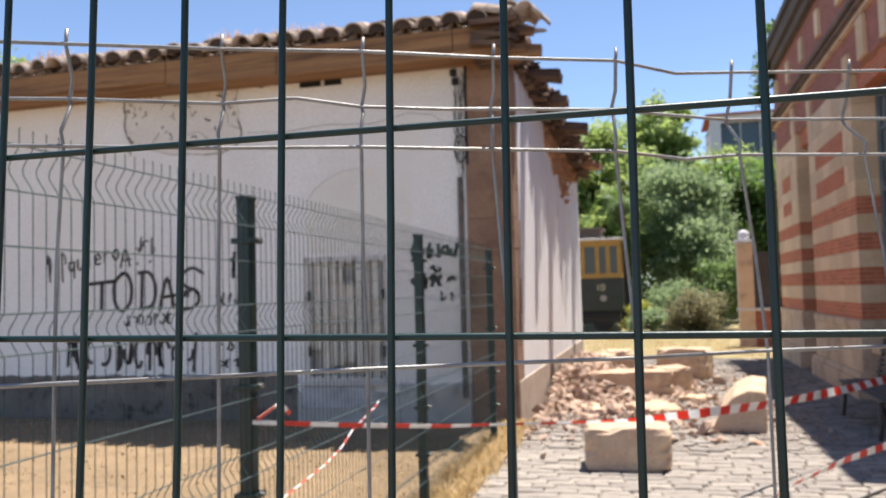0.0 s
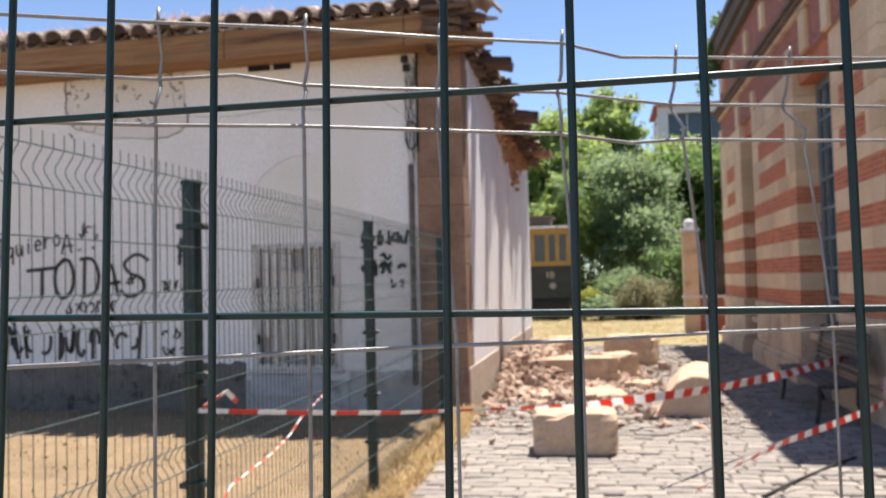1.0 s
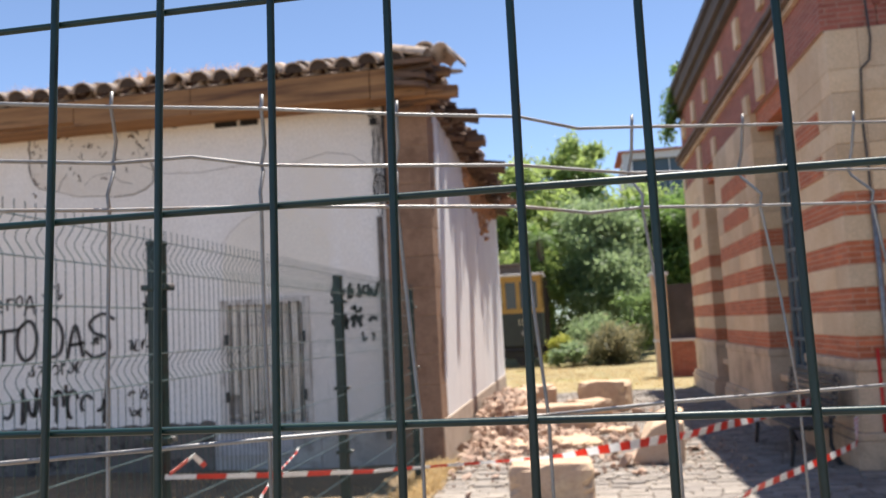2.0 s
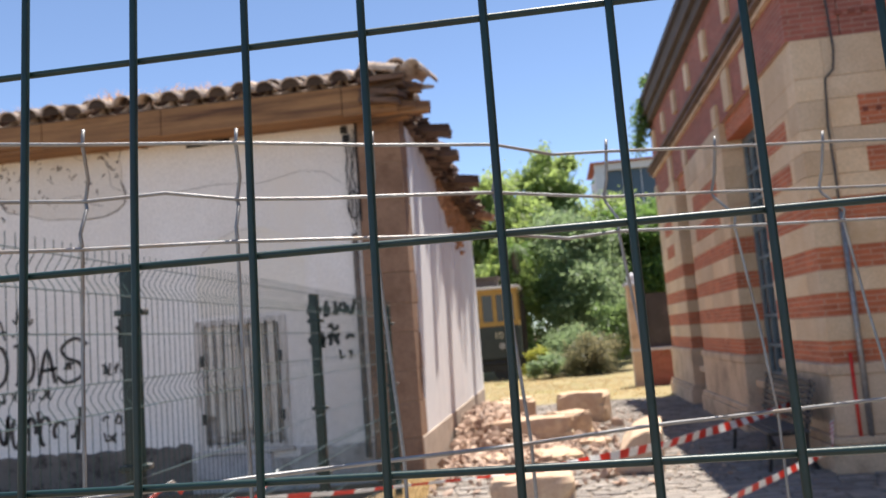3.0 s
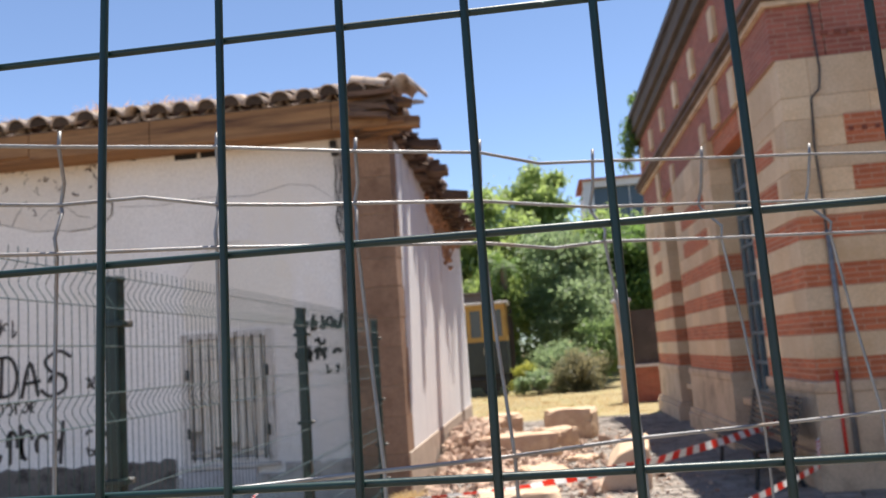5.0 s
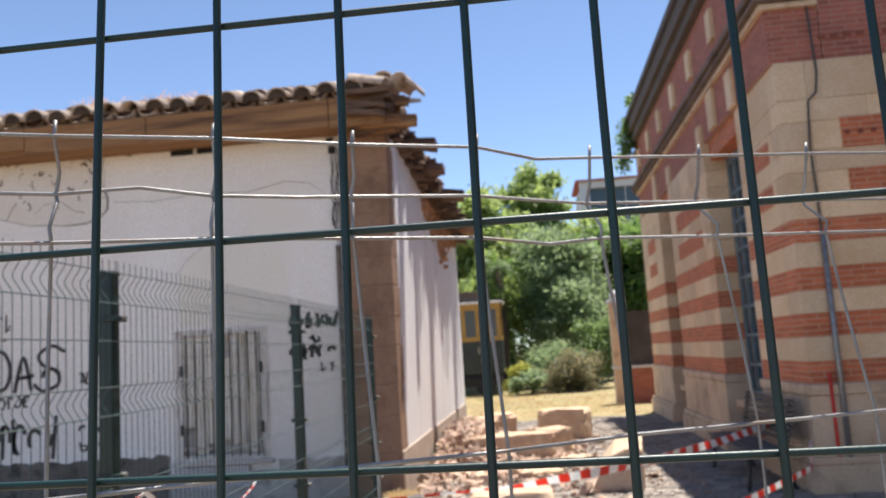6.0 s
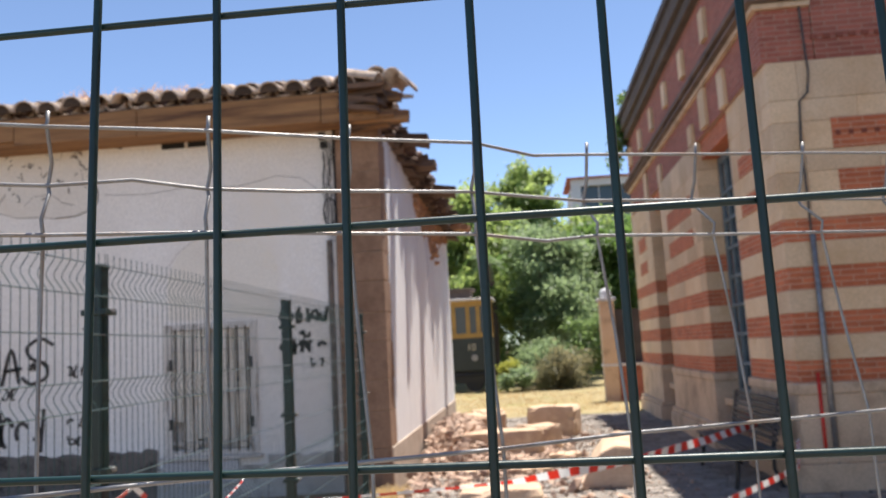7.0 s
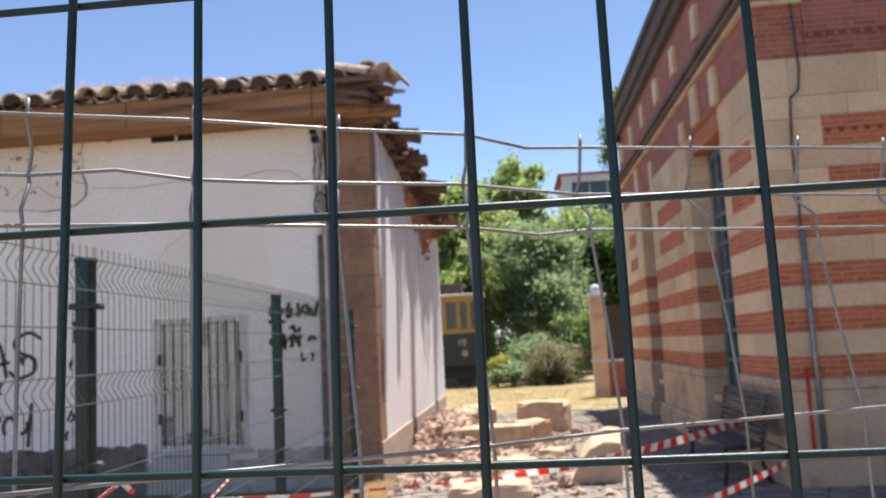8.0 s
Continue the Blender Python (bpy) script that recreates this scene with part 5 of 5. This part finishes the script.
scrawl(-7.98, -5.93, 0.62, 1.12, 11, 0.045, "row of heavy black illegible sprayed strokes", 2)
scrawl(-7.0, -6.25, 1.22, 1.4, 7, 0.022, "thin black illegible sprayed strokes between the rows", 3)
scrawl(-6.14, -5.86, 1.58, 1.7, 3, 0.024, "small black sprayed strokes on the large letters", 12)
scrawl(-5.63, -5.36, 0.86, 1.04, 2, 0.028, "small black sprayed strokes near the post", 4)
scrawl(-5.6, -5.28, 0.66, 0.8, 3, 0.024, "small black sprayed strokes low near the post", 13)
scrawl(-5.62, -5.28, 1.47, 1.64, 4, 0.02, "small reddish black sprayed strokes", 5)
scrawl(-5.43, -5.24, 1.8, 2.18, 2, 0.045, "black sprayed sign behind the post", 6)
scrawl(-2.94, -2.34, 1.98, 2.17, 6, 0.042, "black sprayed strokes beside the corner", 7)
scrawl(-2.71, -2.55, 1.81, 1.9, 2, 0.034, "short black sprayed strokes beside the corner", 8)
scrawl(-2.93, -2.38, 1.62, 1.8, 5, 0.046, "heavy black sprayed strokes beside the corner", 9)
scrawl(-2.57, -2.41, 1.45, 1.58, 2, 0.02, "small black sprayed mark beside the corner", 10)


# ---------------------------------------------------------------- barrier tape
def tape(name, pts, width, label, twist=0.0, step=0.14, phase=0, widths=((0, 1), (1, 1))):
    t = thing(name, pts[0], label, "barrier tape", "red and white barrier tapes")
    line = []
    for a, b in zip(pts, pts[1:]):
        a, b = Vector(a), Vector(b)
        n = max(1, round((b - a).length / 0.035))
        line += [a.lerp(b, k / n) for k in range(n)]
    line.append(Vector(pts[-1]))
    run, k0, k = 0.0, 0, phase
    rng = random.Random(len(pts))
    for i in range(1, len(line)):
        run += (line[i] - line[i - 1]).length
        if run >= step or i == len(line) - 1:
            bm = bmesh.new()
            prev = None
            for j in range(k0, i + 1):
                ang = 0.5 * math.sin(j * 0.06 + twist) + twist
                d = (line[min(j + 1, len(line) - 1)] - line[max(j - 1, 0)]).normalized()
                side = d.cross(Vector((0, 0, 1))).normalized()
                up = side.cross(d)
                w = (up * math.cos(ang) + side * math.sin(ang)) * width * np.interp(j / len(line), [q[0] for q in widths], [q[1] for q in widths]) / 2
                th = w.cross(d).normalized() * 0.0006
                row = [bm.verts.new(line[j] + q) for q in (-w - th, w - th, w + th, -w + th)]
                if prev:
                    for m in range(4):
                        bm.faces.new((prev[m], prev[(m + 1) % 4], row[(m + 1) % 4], row[m]))
                else:
                    bm.faces.new(row)
                prev = row
            bm.faces.new(prev[::-1])
            part("red_stripe" if k % 2 else "white_stripe", bm, TAPE_RED if k % 2 else TAPE_WHITE, t)
            run, k0, k = 0.0, i, k + 1
    return t


tape("barrier_tape", [(-1.655, 3.10, 1.04), (-1.54, 3.27, 1.009), (-1.38, 3.516, 0.965), (-1.06, 4.0, 0.887), (-0.765, 4.457, 0.83), (-0.466, 4.913, 0.772), (-0.146, 5.402, 0.714), (0.319, 6.113, 0.663), (0.849, 6.924, 0.615), (1.666, 8.171, 0.594), (2.54, 9.52, 0.60)],
     0.075, "red and white barrier tape sagging across the paving", 0.0, 0.12, 0, ((0, 0.24), (0.1, 0.34), (0.2, 0.18), (0.33, 0.2), (0.42, 0.75), (0.55, 0.95), (1, 0.95)))
tape("barrier_tape", [(0.2, 4.9, 0.02), (0.5, 5.3, 0.2), (0.8, 5.65, 0.29), (1.19, 6.14, 0.345), (1.6, 6.62, 0.375), (1.95, 7.05, 0.4), (2.25, 7.45, 0.42), (2.61, 8.6, 0.5)],
     0.048, "red and white barrier tape trailing down to the paving", 0.3, 0.075)
tape("barrier_tape", [(-1.64, 3.11, 1.05), (-1.60, 3.24, 1.10), (-1.6, 3.34, 1.04)], 0.022, "knotted end of barrier tape on the post", 0.3, 0.1, 1)
tape("barrier_tape", [(-1.63, 4.6, 0.93), (-1.61, 4.5, 0.915), (-1.61, 4.12, 0.84), (-1.61, 3.96, 0.778), (-1.61, 3.74, 0.735), (-1.61, 3.29, 0.69), (-1.62, 3.0, 0.5)], 0.006, "loose strip of barrier tape hanging on the fence", 0.9, 0.035)


# ---------------------------------------------------------------- bench
def bench():
    b = thing("park_bench", (2.25, 10.1, 0.0), "slatted grey park bench with dark iron legs", "bench")
    y0, y1 = 8.7, 10.6
    for i in range(6):
        x = 2.02 + i * 0.072
        part("seat_slat", boxes((x, x + 0.055, y0, y1, 0.40 - 0.006 * abs(i - 2), 0.425 - 0.006 * abs(i - 2)), bevel=0.005), SLAT, b)
    for i in range(7):
        z = 0.47 + i * 0.062
        x = 2.43 + i * 0.014
        part("back_slat", boxes((x, x + 0.022, y0, y1, z, z + 0.046), bevel=0.005), SLAT, b)
    for y in (y0 + 0.12, y1 - 0.12):
        part("leg", bar([(2.03, y, 0.0), (2.06, y, 0.2), (2.05, y, 0.39)], 0.022, 6), IRON, b)
        part("leg", bar([(2.5, y, 0.0), (2.42, y, 0.2), (2.43, y, 0.40), (2.53, y, 0.9)], 0.022, 6), IRON, b)
        part("seat_support", bar([(2.03, y, 0.38), (2.24, y, 0.365), (2.44, y, 0.39)], 0.018, 6), IRON, b)


bench()

# ---------------------------------------------------------------- cable and pipe on the hall's front, plants, grass
part("cable", bar([(3.09, 8.635, 5.6), (3.09, 8.635, 5.05), (3.1, 8.63, 4.67), (3.11, 8.62, 4.24), (3.08, 8.62, 4.03), (2.99, 8.62, 3.94), (2.96, 8.63, 3.46), (2.97, 8.63, 2.92), (2.966, 8.63, 2.34)], 0.012, 6), DARK_SHEET, hall, "sagging dark cable")
part("pipe", bar([(2.966, 8.6, 2.55), (2.97, 8.6, 0.0)], 0.03, 8), GALVANISED, hall, "grey metal pipe", True)
part("pipe", bar([(2.87, 8.6, 1.15), (2.87, 8.6, 0.0)], 0.018, 8), TAPE_RED, hall, "thin red pipe", True)


def weeds(name, spots, label, material, blade, n, seed, spread, kind="stuff"):
    rng = random.Random(seed)
    vs, fs = [], []
    for x, y, z in spots:
        for _ in range(n):
            px, py = x + rng.gauss(0, spread), y + rng.gauss(0, spread)
            h = blade * rng.uniform(0.4, 1.2)
            a = rng.uniform(0, math.tau)
            lean = Vector((rng.gauss(0, 0.4), rng.gauss(0, 0.4), 1)) * h
            w = Vector((math.cos(a), math.sin(a), 0)) * 0.006
            i = len(vs)
            p = Vector((px, py, z))
            vs += [p - w, p + w, p + lean * 0.6 + w * 0.7, p + lean * 0.6 - w * 0.7, p + lean + Vector((lean.x, lean.y, -0.1 * h)) * 0.5]
            fs += [(i, i + 1, i + 2, i + 3), (i + 3, i + 2, i + 4)]
    me = bpy.data.meshes.new(name)
    me.from_pydata(vs, [], fs)
    me.materials.append(material)
    return tagged(new(name, me), label, "grass" if "grass" in name else "plants", kind=kind)


rng = random.Random(77)
weeds("dry_grass", [(-1.62 + rng.uniform(-0.16, 0.14), rng.uniform(4.5, 9.4), -0.02) for _ in range(150)], "dry straw-coloured grass along the fence foot", DRY_BLADE, 0.13, 26, 41, 0.05)
weeds("dry_grass", [(rng.uniform(-9, -1.8), rng.uniform(3, 9.4), -0.02) for _ in range(260)], "sparse dry grass on the bare yard", DRY_BLADE, 0.05, 8, 44, 0.2)
weeds("dry_grass", [(rng.uniform(-2.6, 2.2), rng.uniform(18.8, 29), 0.0) for _ in range(420)], "dry straw-coloured grass on the lawn", DRY_BLADE, 0.09, 12, 42, 0.15)
weeds("roof_weeds", [(rng.choice((-7.9, -7.1, -5.2, -4.6, -4.3, -3.9, -2.0, -6.2)) + rng.gauss(0, 0.2), 9.5 + rng.uniform(0, 0.6), 4.9) for _ in range(40)], "dry brown weeds growing on the roof tiles", ROOF_WEED, 0.15, 46, 43, 0.12)
ivy = [(2.42 + random.Random(i).uniform(-0.12, 0.12), 18.5 + i * 0.1, 6.55 - 0.09 * i, 0.15, 0.2, 0.2) for i in range(10)] + [(2.38, 17.2 + 0.12 * i, 6.74, 0.1, 0.14, 0.08) for i in range(4)]
part("ivy", crown_mesh("ivy", ivy, 0.06, 900, random.Random(6), LEAF_DARK), LEAF_DARK, hall, "green plant growing on the eave")
solid("fallen_cable", bar([(1.0, 5.95, 0.012), (1.3, 6.4, 0.012), (1.52, 6.7, 0.012), (1.7, 6.95, 0.012), (1.95, 7.25, 0.012)], 0.012, 6), BLACK_CABLE, "dark cable lying on the paving", "cable")


def yard_gravel():
    rng = random.Random(71)
    bm = Heap()
    for i in range(900):
        s = rng.uniform(0.004, 0.014)
        bm.add((rng.uniform(-8.5, -1.75), rng.uniform(3.5, 9.4), 0.0), (s, s * rng.uniform(0.7, 1.3), s * 0.6), rng)
    tagged(new("yard_gravel", bm.mesh("yard_gravel", SOIL_STONE)), "scattered small stones on the sandy yard", "gravel", kind="stuff")


SOIL_STONE = surface("yard_stone", "b89d78", "a0865f", 8, 0.95, 0.4, 60, per="island", spread=0.5)
yard_gravel()

# ---------------------------------------------------------------- paving setts
def setts():
    rng = random.Random(31)
    shapes = []
    for w in (0.17, 0.21, 0.25, 0.29, 0.33):
        bm = bmesh.new()
        box(bm, -w / 2, w / 2, -0.0615, 0.0615, -0.05, 0.0)
        bmesh.ops.bevel(bm, geom=[e for e in bm.edges if max(v.co.z for v in e.verts) > -0.01 and min(v.co.z for v in e.verts) > -0.01], offset=0.009, segments=1, affect="EDGES")
        shapes.append((w, mesh_of(bm, "sett", SETT)))
    vs, fs = [], []
    count = 0
    y = -2.2
    while y < 18.6:
        x = -1.48 + rng.uniform(0, 0.15)
        while x < 4.9:
            w, me = rng.choice(shapes)
            cx, z = x + w / 2, rng.uniform(-0.008, 0.006)
            yj = y + rng.uniform(-0.005, 0.005) + 0.01 * math.sin(cx * 1.7 + y * 0.6)
            near = 5.4 < y < 8.2 and -1.5 < x < 1.9 and count < 300
            if near:
                ob = new("sett", me)
                ob.parent = pavement
                ob.matrix_basis = pose(cx, yj, z, rng.uniform(-1.5, 1.5), rng.uniform(-1.5, 1.5), rng.uniform(-2, 2))
                count += 1
            else:
                i = len(vs)
                hw, c = w / 2, 0.012
                for dx, dy, dz in ((-1, -1, -0.05), (1, -1, -0.05), (1, 1, -0.05), (-1, 1, -0.05)):
                    vs.append((cx + dx * hw, yj + dy * 0.0615, z + dz))
                for dx, dy in ((-1, -1), (1, -1), (1, 1), (-1, 1)):
                    vs.append((cx + dx * (hw - c), yj + dy * (0.0615 - c), z + rng.uniform(-0.003, 0.003)))
                fs.append((i + 4, i + 5, i + 6, i + 7))
                for k in range(4):
                    fs.append((i + k, i + (k + 1) % 4, i + 4 + (k + 1) % 4, i + 4 + k))
            x += w + rng.uniform(0.008, 0.022)
        y += 0.137
    me = bpy.data.meshes.new("setts")
    me.from_pydata(vs, [], fs)
    me.materials.append(SETT_FAR)
    tagged(new("paving_setts", me), "rows of worn pale stone setts with soil joints", "paving", kind="stuff")


setts()
